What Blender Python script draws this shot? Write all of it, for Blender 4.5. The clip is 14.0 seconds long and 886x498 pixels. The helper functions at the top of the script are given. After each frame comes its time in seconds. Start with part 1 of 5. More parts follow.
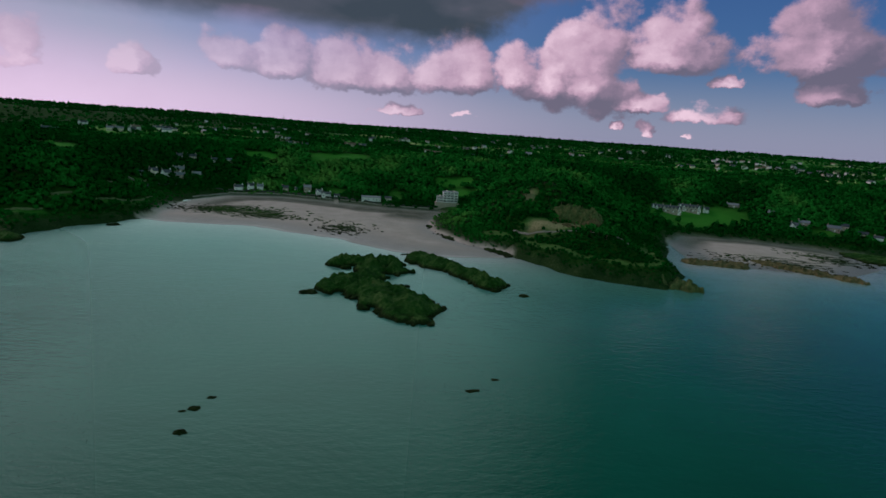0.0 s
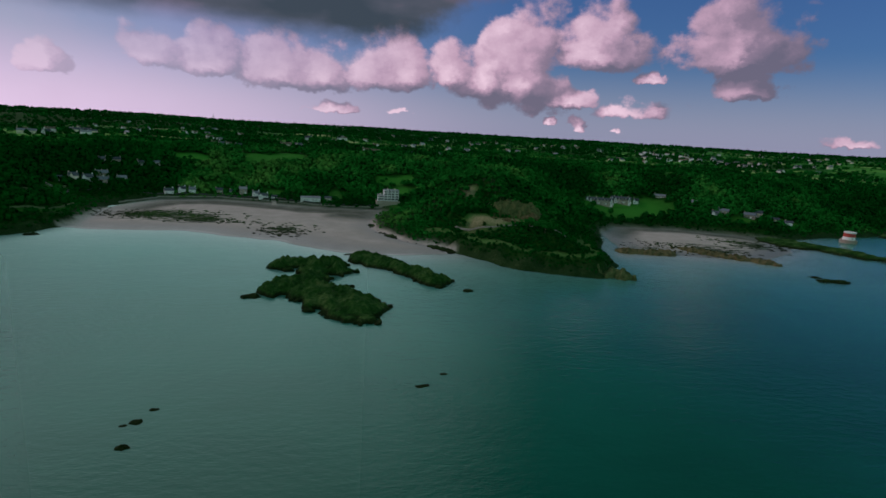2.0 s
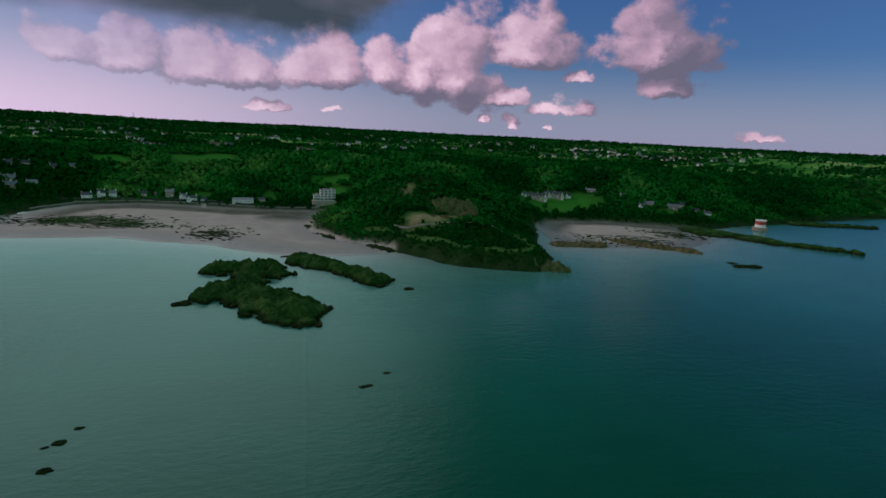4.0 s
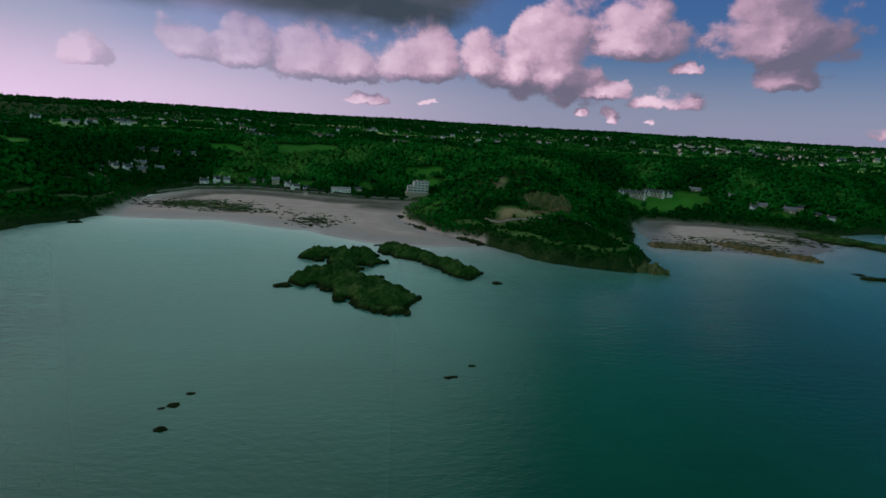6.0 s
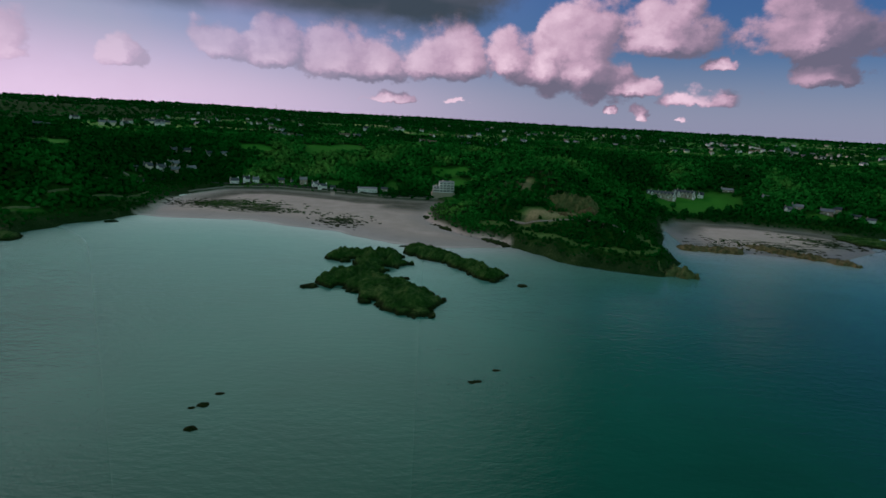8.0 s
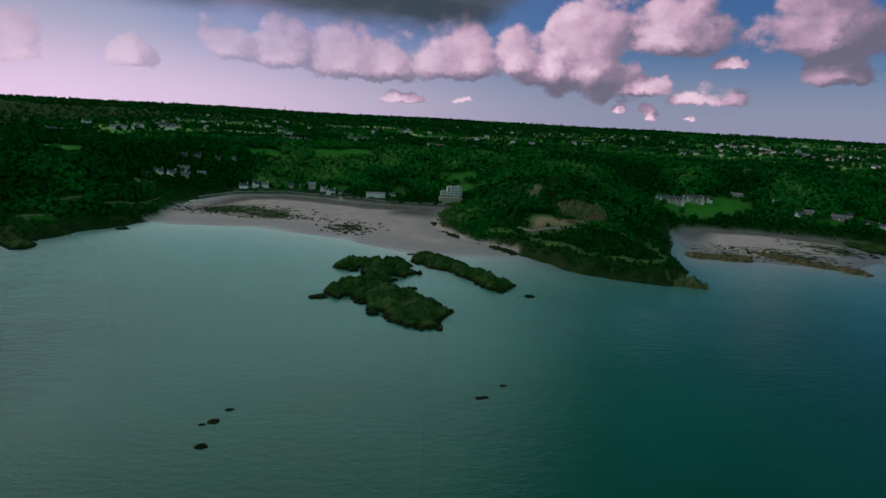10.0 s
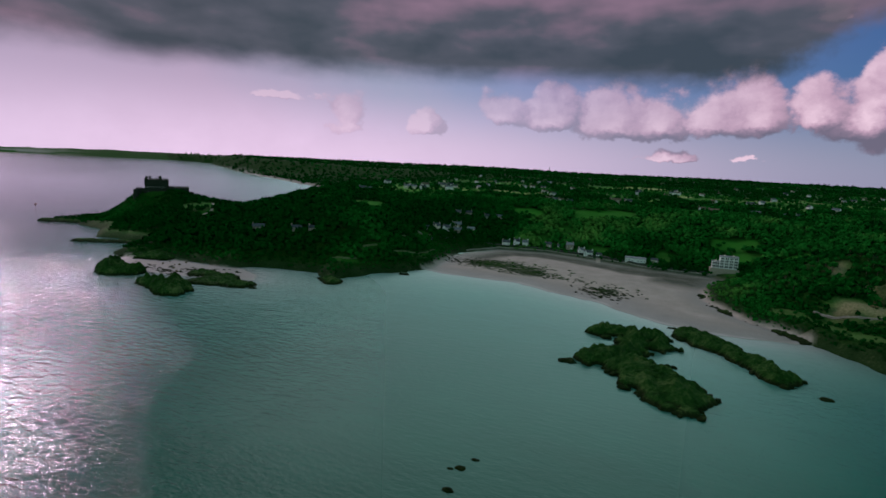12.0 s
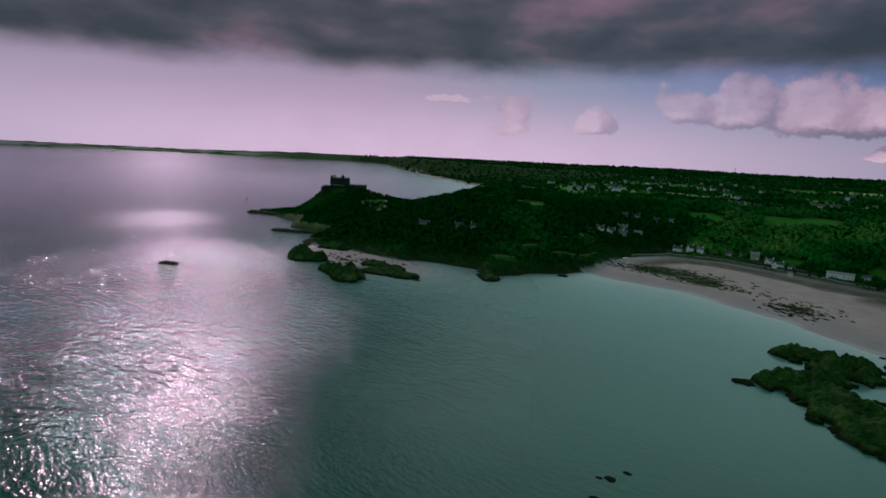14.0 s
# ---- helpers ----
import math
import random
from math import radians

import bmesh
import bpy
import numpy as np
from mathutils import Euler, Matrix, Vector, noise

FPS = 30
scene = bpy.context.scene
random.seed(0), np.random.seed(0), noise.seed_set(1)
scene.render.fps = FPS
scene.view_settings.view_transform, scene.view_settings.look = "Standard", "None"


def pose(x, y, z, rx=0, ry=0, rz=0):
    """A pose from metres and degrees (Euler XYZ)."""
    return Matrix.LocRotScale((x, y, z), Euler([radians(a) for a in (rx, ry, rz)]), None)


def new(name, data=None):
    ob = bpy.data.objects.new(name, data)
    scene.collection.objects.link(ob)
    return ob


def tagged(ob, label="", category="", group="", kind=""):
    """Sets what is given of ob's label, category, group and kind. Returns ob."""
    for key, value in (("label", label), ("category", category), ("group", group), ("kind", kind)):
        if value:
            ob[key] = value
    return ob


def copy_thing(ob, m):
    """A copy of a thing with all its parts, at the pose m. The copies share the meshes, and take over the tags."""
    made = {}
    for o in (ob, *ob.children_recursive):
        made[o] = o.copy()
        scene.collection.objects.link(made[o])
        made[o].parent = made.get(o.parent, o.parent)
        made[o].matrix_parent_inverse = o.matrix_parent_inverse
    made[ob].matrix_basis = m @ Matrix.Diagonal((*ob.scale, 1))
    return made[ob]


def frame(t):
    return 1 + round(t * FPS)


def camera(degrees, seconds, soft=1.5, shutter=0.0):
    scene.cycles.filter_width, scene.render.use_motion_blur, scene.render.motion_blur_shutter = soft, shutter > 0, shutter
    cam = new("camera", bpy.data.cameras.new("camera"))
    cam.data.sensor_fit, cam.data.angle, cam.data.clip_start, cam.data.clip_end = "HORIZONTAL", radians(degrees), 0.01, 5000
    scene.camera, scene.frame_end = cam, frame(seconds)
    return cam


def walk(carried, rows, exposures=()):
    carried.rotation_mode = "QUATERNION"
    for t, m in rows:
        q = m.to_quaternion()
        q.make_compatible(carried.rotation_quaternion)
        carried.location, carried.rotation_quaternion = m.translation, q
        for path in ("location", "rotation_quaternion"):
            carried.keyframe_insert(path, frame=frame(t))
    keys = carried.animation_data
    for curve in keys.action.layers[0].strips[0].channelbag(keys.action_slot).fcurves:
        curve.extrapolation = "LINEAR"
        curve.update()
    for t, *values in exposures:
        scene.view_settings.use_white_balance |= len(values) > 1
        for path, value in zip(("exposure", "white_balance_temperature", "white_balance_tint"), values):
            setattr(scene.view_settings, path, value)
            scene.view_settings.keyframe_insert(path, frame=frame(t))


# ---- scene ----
# The camera hovers over the sea, turns, climbs a little and turns on.
cam = camera(78.75, 14.0, soft=1.6)
# seconds, x, y, z, heading, pitch, lean
PATH = [
    (0.0, 1.88, 2.46, 92.07, 0.000, -12.088, 4.202),
    (0.5, 1.09, 1.41, 92.22, -0.436, -12.247, 4.090),
    (1.0, 1.17, 0.31, 92.42, -2.452, -12.146, 3.862),
    (1.5, 0.36, -0.41, 92.73, -4.721, -12.025, 3.713),
    (2.0, 0.59, -0.60, 92.86, -6.310, -11.964, 3.434),
    (2.5, 0.19, -1.08, 93.09, -9.299, -11.812, 3.258),
    (3.0, 0.68, -1.63, 93.13, -12.006, -11.674, 2.975),
    (3.2, 0.64, -1.91, 93.31, -12.994, -11.662, 2.912),
    (5.3, -0.29, -0.84, 93.06, -10.213, -12.378, 3.178),
    (5.5, -0.48, -0.72, 93.11, -7.742, -12.605, 3.385),
    (6.0, -0.09, -0.33, 92.76, -3.299, -13.014, 3.485),
    (6.5, -0.31, -0.41, 92.58, -2.178, -13.114, 3.445),
    (7.0, -0.29, -0.09, 92.71, -1.477, -13.261, 3.392),
    (7.5, -0.21, -0.35, 93.48, -0.985, -13.290, 3.327),
    (8.0, 0.00, 0.00, 95.00, -0.546, -13.345, 3.296),
    (10.5, -0.44, 0.29, 102.85, 1.005, -13.474, 3.072),
    (10.8, -0.98, 0.38, 103.39, 6.066, -13.873, 3.142),
    (11.0, -0.77, 0.46, 103.63, 9.927, -14.021, 3.139),
    (11.2, -0.05, 0.26, 104.41, 12.020, -14.317, 3.092),
    (11.4, -0.29, 0.34, 104.96, 13.212, -8.808, 3.055),
    (11.5, -0.57, 0.19, 104.71, 13.378, -7.688, 3.119),
    (11.7, -1.01, 0.05, 104.49, 14.530, -7.854, 3.045),
    (11.9, -1.69, -0.02, 104.44, 21.025, -8.413, 3.253),
    (12.0, -2.16, -0.16, 104.34, 27.467, -8.739, 3.039),
    (12.2, -1.48, 0.17, 104.94, 36.539, -9.575, 2.881),
    (12.5, -0.91, 0.64, 104.15, 40.190, -9.600, 2.819),
    (13.0, -0.84, 0.23, 103.81, 42.721, -9.644, 2.860),
    (13.5, -0.68, -0.08, 103.63, 44.100, -9.661, 2.858),
    (14.0, -0.24, 0.13, 102.81, 44.612, -9.510, 2.989),
]
walk(cam, [(t, Matrix.Translation((x, y, z)) @ pose(0, 0, 0, 0, 0, h) @ pose(0, 0, 0, 90 + p) @ pose(0, 0, 0, 0, 0, r))
           for t, x, y, z, h, p, r in PATH], exposures=[(0.0, -0.17), (12.6, -0.15), (13.4, -0.38), (14.0, -0.48)])


# ---- light: broken cloud, low sun over the sea to the south ----
SUN_AZ, SUN_EL = -72.0, 25.0          # degrees from +y, positive towards +x


def nodes_of(tree):
    tree.nodes.clear()

    def add(kind, *inputs, **props):
        n = tree.nodes.new(kind)
        for k, v in props.items():
            setattr(n, k, v)
        for i, v in enumerate(inputs):
            if v is None:
                continue
            if isinstance(v, bpy.types.NodeSocket):
                tree.links.new(v, n.inputs[i])
            else:
                n.inputs[i].default_value = v
        return n
    return add


def maths(add):
    def m(op, a, b=None, c=None, clamp=False):
        return add("ShaderNodeMath", a, b, c, operation=op, use_clamp=clamp).outputs[0]
    return m


def mix_node(add, fac, a, b, blend="MIX"):
    n = add("ShaderNodeMix", data_type="RGBA", blend_type=blend)
    tree = n.id_data
    for i, v in ((0, fac), (6, a), (7, b)):
        if isinstance(v, bpy.types.NodeSocket):
            tree.links.new(v, n.inputs[i])
        else:
            n.inputs[i].default_value = (*v, 1.0) if i and len(v) == 3 else v
    return n.outputs[2]


def ramp_node(add, fac, stops):
    n = add("ShaderNodeValToRGB", fac)
    el = n.color_ramp.elements
    while len(el) < len(stops):
        el.new(0.5)
    for e, (p, c) in zip(el, stops):
        e.position, e.color = p, (*c, 1.0) if len(c) == 3 else c
    return n.outputs[0]


world = bpy.data.worlds.new("sky")
scene.world = world
world.use_nodes = True


def build_sky():
    add = nodes_of(world.node_tree)
    m = maths(add)
    sky = add("ShaderNodeTexSky", sky_type="NISHITA", sun_disc=False, sun_elevation=radians(SUN_EL),
              sun_rotation=radians(SUN_AZ), altitude=50.0, air_density=1.0, dust_density=1.5, ozone_density=3.0)
    way = add("ShaderNodeTexCoord").outputs["Generated"]
    xyz = add("ShaderNodeSeparateXYZ", way)
    x, y, z = xyz.outputs
    az = m("MULTIPLY", m("ARCTAN2", x, y), 57.29578)
    el = m("MULTIPLY", m("ARCSINE", z), 57.29578)
    def cloud_noise(a, e):
        # flat cloud-angle coordinates, 1 unit = 10 degrees, with clouds wider than tall
        plane = add("ShaderNodeCombineXYZ", m("MULTIPLY", a, 0.1), m("MULTIPLY", e, 0.12), 0.0).outputs[0]
        warp = add("ShaderNodeTexNoise", plane, None, 1.6, 7.0, 0.6, noise_dimensions="3D").outputs["Fac"]
        fine = add("ShaderNodeTexNoise", plane, None, 5.5, 6.0, 0.62, noise_dimensions="3D").outputs["Fac"]
        bend = add("ShaderNodeMapping", add("ShaderNodeTexNoise", plane, None, 6.0, 3.0, 0.5).outputs["Color"], None, None, (0.14, 0.14, 0.0)).outputs[0]
        bent = add("ShaderNodeVectorMath", plane, bend, operation="ADD").outputs[0]
        billow = 0.0
        for scale, weight in ((1.9, 1.1), (4.3, 0.8)):
            puff = add("ShaderNodeTexVoronoi", bent, feature="SMOOTH_F1")
            puff.inputs["Scale"].default_value = scale
            puff.inputs["Smoothness"].default_value = 0.35
            billow = m("ADD", billow, m("MULTIPLY", m("SUBTRACT", 0.45, puff.outputs["Distance"]), weight))
        speck = add("ShaderNodeTexNoise", plane, None, 34.0, 3.0, 0.6).outputs["Fac"]
        tiny = add("ShaderNodeTexNoise", plane, None, 15.0, 4.0, 0.6).outputs["Fac"]
        rough = m("ADD", m("ADD", m("MULTIPLY", m("SUBTRACT", warp, 0.5), 0.9), m("MULTIPLY", m("SUBTRACT", fine, 0.5), 0.44)),
                  m("ADD", billow, m("ADD", m("MULTIPLY", m("SUBTRACT", tiny, 0.5), 0.22), m("MULTIPLY", m("SUBTRACT", speck, 0.5), 0.10))))
        return warp, fine, rough

    warp, fine, rough = cloud_noise(az, el)

    def heap(rows, az, el):
        """The largest of a row of soft flat-bottomed mounds: azimuth, elevation of the base, half width, height."""
        best = None
        for a, base, w, h, *k in rows:
            dx = m("DIVIDE", m("SUBTRACT", az, a), w)
            dy = m("DIVIDE", m("SUBTRACT", el, base), h)
            dy = m("MAXIMUM", dy, m("MULTIPLY", dy, -4.2))
            d = m("SQRT", m("ADD", m("MULTIPLY", dx, dx), m("MULTIPLY", dy, dy)))
            v = m("SUBTRACT", k[0] if k else 1.0, d)
            best = v if best is None else m("MAXIMUM", best, v)
        return best

    HEAPS = [(13.2, 5.2, 5.9, 9.8), (19.8, 7.9, 5.4, 5.0), (32.6, 7.9, 6.3, 6.3), (33.9, 5.2, 3.1, 2.9, 0.95), (26.0, 6.0, 2.1, 1.2, 0.9),
             (18.4, 3.7, 3.3, 1.9), (23.7, 2.9, 4.0, 2.4), (19.3, 1.2, 1.2, 1.5, 0.9), (16.6, 1.7, 0.8, 0.7, 0.85), (42.8, 1.0, 3.8, 1.2, 0.9),
             (1.0, 2.0, 2.4, 0.8, 0.85), (-5.9, 1.7, 3.8, 1.1, 0.75), (23.0, 1.2, 1.0, 0.6, 0.85), (6.0, 5.4, 4.8, 4.9), (-2.1, 4.8, 6.2, 5.0), (-11.2, 4.5, 6.2, 4.6), (-16.9, 4.8, 4.4, 4.0, 0.95),
             (-37.7, 3.4, 2.8, 4.2, 0.8), (-30.1, 3.6, 2.4, 3.2, 0.8), (-44.5, 5.9, 4.4, 0.8, 0.75), (6.3, 13.6, 1.9, 3.0, 0.85), (9.6, 4.9, 4.6, 5.6), (1.8, 5.0, 4.6, 4.6), (-6.6, 4.5, 5.2, 4.4), (-22.0, 5.2, 4.4, 3.4, 0.8)]
    # the outlines wander
    sway = add("ShaderNodeSeparateXYZ", add("ShaderNodeTexNoise", add("ShaderNodeCombineXYZ", az, m("MULTIPLY", el, 1.2), 7.0).outputs[0], None, 0.8, 3.0, 0.6).outputs["Color"]).outputs
    true_az, true_el = az, el
    az = m("ADD", az, m("MULTIPLY", m("SUBTRACT", sway[0], 0.5), 2.6))
    el = m("ADD", el, m("MULTIPLY", m("SUBTRACT", sway[1], 0.5), 1.2))
    shape = m("ADD", m("MULTIPLY", heap(HEAPS, az, el), 1.25), m("MULTIPLY", rough, 0.85))
    toward = m("ADD", m("MULTIPLY", heap(HEAPS, m("SUBTRACT", az, 1.0), m("ADD", el, 0.75)), 1.25), m("MULTIPLY", cloud_noise(m("SUBTRACT", az, 0.8), m("ADD", el, 0.6))[2], 0.85))
    cover = add("ShaderNodeMapRange", shape, -0.08, 0.30, 0.0, 1.0, interpolation_type="SMOOTHSTEP").outputs[0]
    # broad shading: a cloud's base and its side away from the sun lie in its own shade
    broad = m("SUBTRACT", m("MAXIMUM", heap(HEAPS, az, el), 0.0), m("MAXIMUM", heap(HEAPS, m("SUBTRACT", az, 1.6), m("ADD", el, 2.0)), 0.0))
    relief = m("ADD", m("ADD", 0.45, m("ADD", m("MULTIPLY", broad, 0.50), m("MULTIPLY", m("SUBTRACT", warp, 0.5), 0.40))), m("MULTIPLY", m("SUBTRACT", shape, toward), 0.45))
    relief = m("SUBTRACT", relief, add("ShaderNodeMapRange", az, 20.0, 34.0, 0.0, 0.30).outputs[0], clamp=True)
    lit = ramp_node(add, relief, [(0.0, (0.17, 0.15, 0.22)), (0.33, (0.31, 0.225, 0.32)), (0.60, (0.62, 0.40, 0.54)), (1.0, (0.98, 0.70, 0.85))])
    az, el = true_az, true_el
    # the dark sheet to the south and overhead, with an uneven lower rim and breaks higher up
    quiet = add("ShaderNodeTexNoise", add("ShaderNodeCombineXYZ", m("MULTIPLY", az, 0.06), m("MULTIPLY", el, 0.16), 3.0).outputs[0], None, 1.5, 3.5, 0.5).outputs["Fac"]
    rim = m("ADD", m("ADD", 8.3, m("MULTIPLY", m("SUBTRACT", quiet, 0.5), 2.2)), m("MULTIPLY", m("MULTIPLY", m("SUBTRACT", warp, 0.5), add("ShaderNodeMapRange", az, -12.0, 4.0, 1.0, 7.0).outputs[0]), 1.0))
    right_end = m("MULTIPLY", m("MAXIMUM", az, 0.0), 0.42)
    left_end = m("MULTIPLY", m("MAXIMUM", m("SUBTRACT", -50.0, az), 0.0), 0.03)
    over = m("SUBTRACT", el, m("SUBTRACT", m("ADD", rim, right_end), left_end))
    sheet = add("ShaderNodeMapRange", over, -0.7, 2.2, 0.0, 1.0, interpolation_type="SMOOTHSTEP").outputs[0]
    big = add("ShaderNodeTexNoise", way, None, 2.3, 4.0, 0.55).outputs["Fac"]
    tone = m("ADD", m("ADD", m("MULTIPLY", quiet, 1.0), m("MULTIPLY", m("SUBTRACT", warp, 0.5), 0.25)), add("ShaderNodeMapRange", over, 2.0, 9.0, 0.0, 0.14).outputs[0])
    grey = ramp_node(add, tone, [(0.36, (0.050, 0.068, 0.088)), (0.52, (0.090, 0.100, 0.130)), (0.66, (0.20, 0.145, 0.20)), (0.8, (0.30, 0.19, 0.27))])
    # above the rim, unseen: dim teal, with an added bright patch the water mirrors
    glow_way = (math.sin(radians(-24)) * math.cos(radians(21)), math.cos(radians(-24)) * math.cos(radians(21)), math.sin(radians(21)))
    glow = add("ShaderNodeMapRange", add("ShaderNodeVectorMath", way, glow_way, operation="DOT_PRODUCT").outputs["Value"], 0.76, 0.985, 0.0, 1.0, interpolation_type="SMOOTHSTEP").outputs[0]
    aloft = ramp_node(add, big, [(0.35, (0.006, 0.10, 0.12)), (0.6, (0.030, 0.19, 0.21))])
    aloft = mix_node(add, m("MULTIPLY", glow, m("ADD", 0.55, m("MULTIPLY", big, 0.9)), clamp=True), aloft, (1.6, 1.7, 1.75))
    grey = mix_node(add, add("ShaderNodeMapRange", el, 17.0, 21.0, 0.0, 1.0, interpolation_type="SMOOTHSTEP").outputs[0], grey, aloft)
    # clear sky: blue aloft, lilac haze low down, brightest under the sun
    blue = mix_node(add, 1.0, mix_node(add, 1.0, sky.outputs[0], (0.034, 0.053, 0.086), "MULTIPLY"), (0.42, 0.36, 0.52), "DARKEN")
    low = add("ShaderNodeMapRange", el, 0.0, 9.0, 1.0, 0.0, interpolation_type="SMOOTHSTEP").outputs[0]
    sunward = add("ShaderNodeMapRange", m("ABSOLUTE", m("SUBTRACT", az, -52.0)), 0.0, 70.0, 1.0, 0.0, interpolation_type="SMOOTHSTEP").outputs[0]
    haze = mix_node(add, sunward, (0.40, 0.40, 0.58), (1.18, 0.88, 1.20))
    clear = mix_node(add, m("MULTIPLY", low, m("ADD", 0.72, m("MULTIPLY", sunward, 0.28))), blue, haze)
    veil = m("MULTIPLY", sunward, m("ADD", 0.45, m("MULTIPLY", warp, 0.7)), clamp=True)
    clear = mix_node(add, m("MULTIPLY", veil, 0.62), clear, (0.60, 0.44, 0.62))
    thin = add("ShaderNodeMapRange", az, -22.0, 4.0, 0.40, 0.93).outputs[0]
    with_cumulus = mix_node(add, m("MULTIPLY", cover, thin), clear, lit)
    full = mix_node(add, m("MULTIPLY", sheet, 0.96), with_cumulus, grey)
    # behind the view, over the open sea, the sky is broken cloud in full light
    behind = add("ShaderNodeMapRange", m("ABSOLUTE", m("ADD", az, 18.0)), 78.0, 120.0, 0.0, 1.0, interpolation_type="SMOOTHSTEP").outputs[0]
    east = ramp_node(add, big, [(0.35, (0.16, 0.36, 0.38)), (0.6, (0.42, 0.66, 0.64))])
    full = mix_node(add, behind, full, east)
    back = add("ShaderNodeBackground", full, 1.0)
    out = add("ShaderNodeOutputWorld", back.outputs[0])


build_sky()
sun = new("sun", bpy.data.lights.new("sun", "SUN"))
sun.data.energy, sun.data.angle, sun.data.color = 1.35, radians(2.2), (1.0, 0.70, 0.88)
_d = Vector((math.sin(radians(SUN_AZ)) * math.cos(radians(SUN_EL)), math.cos(radians(SUN_AZ)) * math.cos(radians(SUN_EL)), math.sin(radians(SUN_EL))))
sun.matrix_world = Matrix.Translation((0, 0, 400)) @ _d.to_track_quat("Z", "Y").to_matrix().to_4x4()


# ---- materials ----
def material(name):
    mat = bpy.data.materials.new(name)
    mat.use_nodes = True
    return mat, nodes_of(mat.node_tree)


def finish(add, colour, rough=0.8, bump=None, strength=0.4, distance=0.1, metal=0.0, spec=0.08):
    p = add("ShaderNodeBsdfPrincipled")
    tree = p.id_data
    for key, v in (("Base Color", colour), ("Roughness", rough), ("Metallic", metal), ("Specular IOR Level", spec)):
        if isinstance(v, bpy.types.NodeSocket):
            tree.links.new(v, p.inputs[key])
        else:
            p.inputs[key].default_value = (*v, 1.0) if key == "Base Color" and len(v) == 3 else v
    if bump is not None:
        b = add("ShaderNodeBump", strength, distance)
        tree.links.new(bump, b.inputs["Height"])
        tree.links.new(b.outputs[0], p.inputs["Normal"])
    add("ShaderNodeOutputMaterial", p.outputs[0])
    return p


def noise_at(add, scale, detail=4.0, rough=0.55, coord=None):
    if coord is None:
        coord = add("ShaderNodeNewGeometry").outputs["Position"]
    return add("ShaderNodeTexNoise", coord, None, scale, detail, rough).outputs["Fac"]


def plain(name, a, b, scale, rough=0.8, bump=0.3, distance=0.05, object_space=True, spec=0.12, metal=0.0, shift=0.0):
    """A surface whose colour wanders between a and b at two scales."""
    mat, add = material(name)
    m = maths(add)
    co = add("ShaderNodeTexCoord").outputs["Object"] if object_space else add("ShaderNodeNewGeometry").outputs["Position"]
    n1, n2 = noise_at(add, scale, 5.0, 0.6, co), noise_at(add, scale * 7.0, 4.0, 0.6, co)
    f = m("ADD", m("MULTIPLY", n1, 0.65), m("MULTIPLY", n2, 0.35))
    if shift:
        f = m("ADD", f, m("MULTIPLY", m("SUBTRACT", add("ShaderNodeObjectInfo").outputs["Random"], 0.5), shift))
    col = ramp_node(add, f, [(0.30, a), (0.70, b)])
    finish(add, col, rough, m("ADD", n1, m("MULTIPLY", n2, 0.5)), bump, distance, metal, spec)
    return mat


def attr(add, name):
    return add("ShaderNodeAttribute", attribute_name=name).outputs["Fac"]


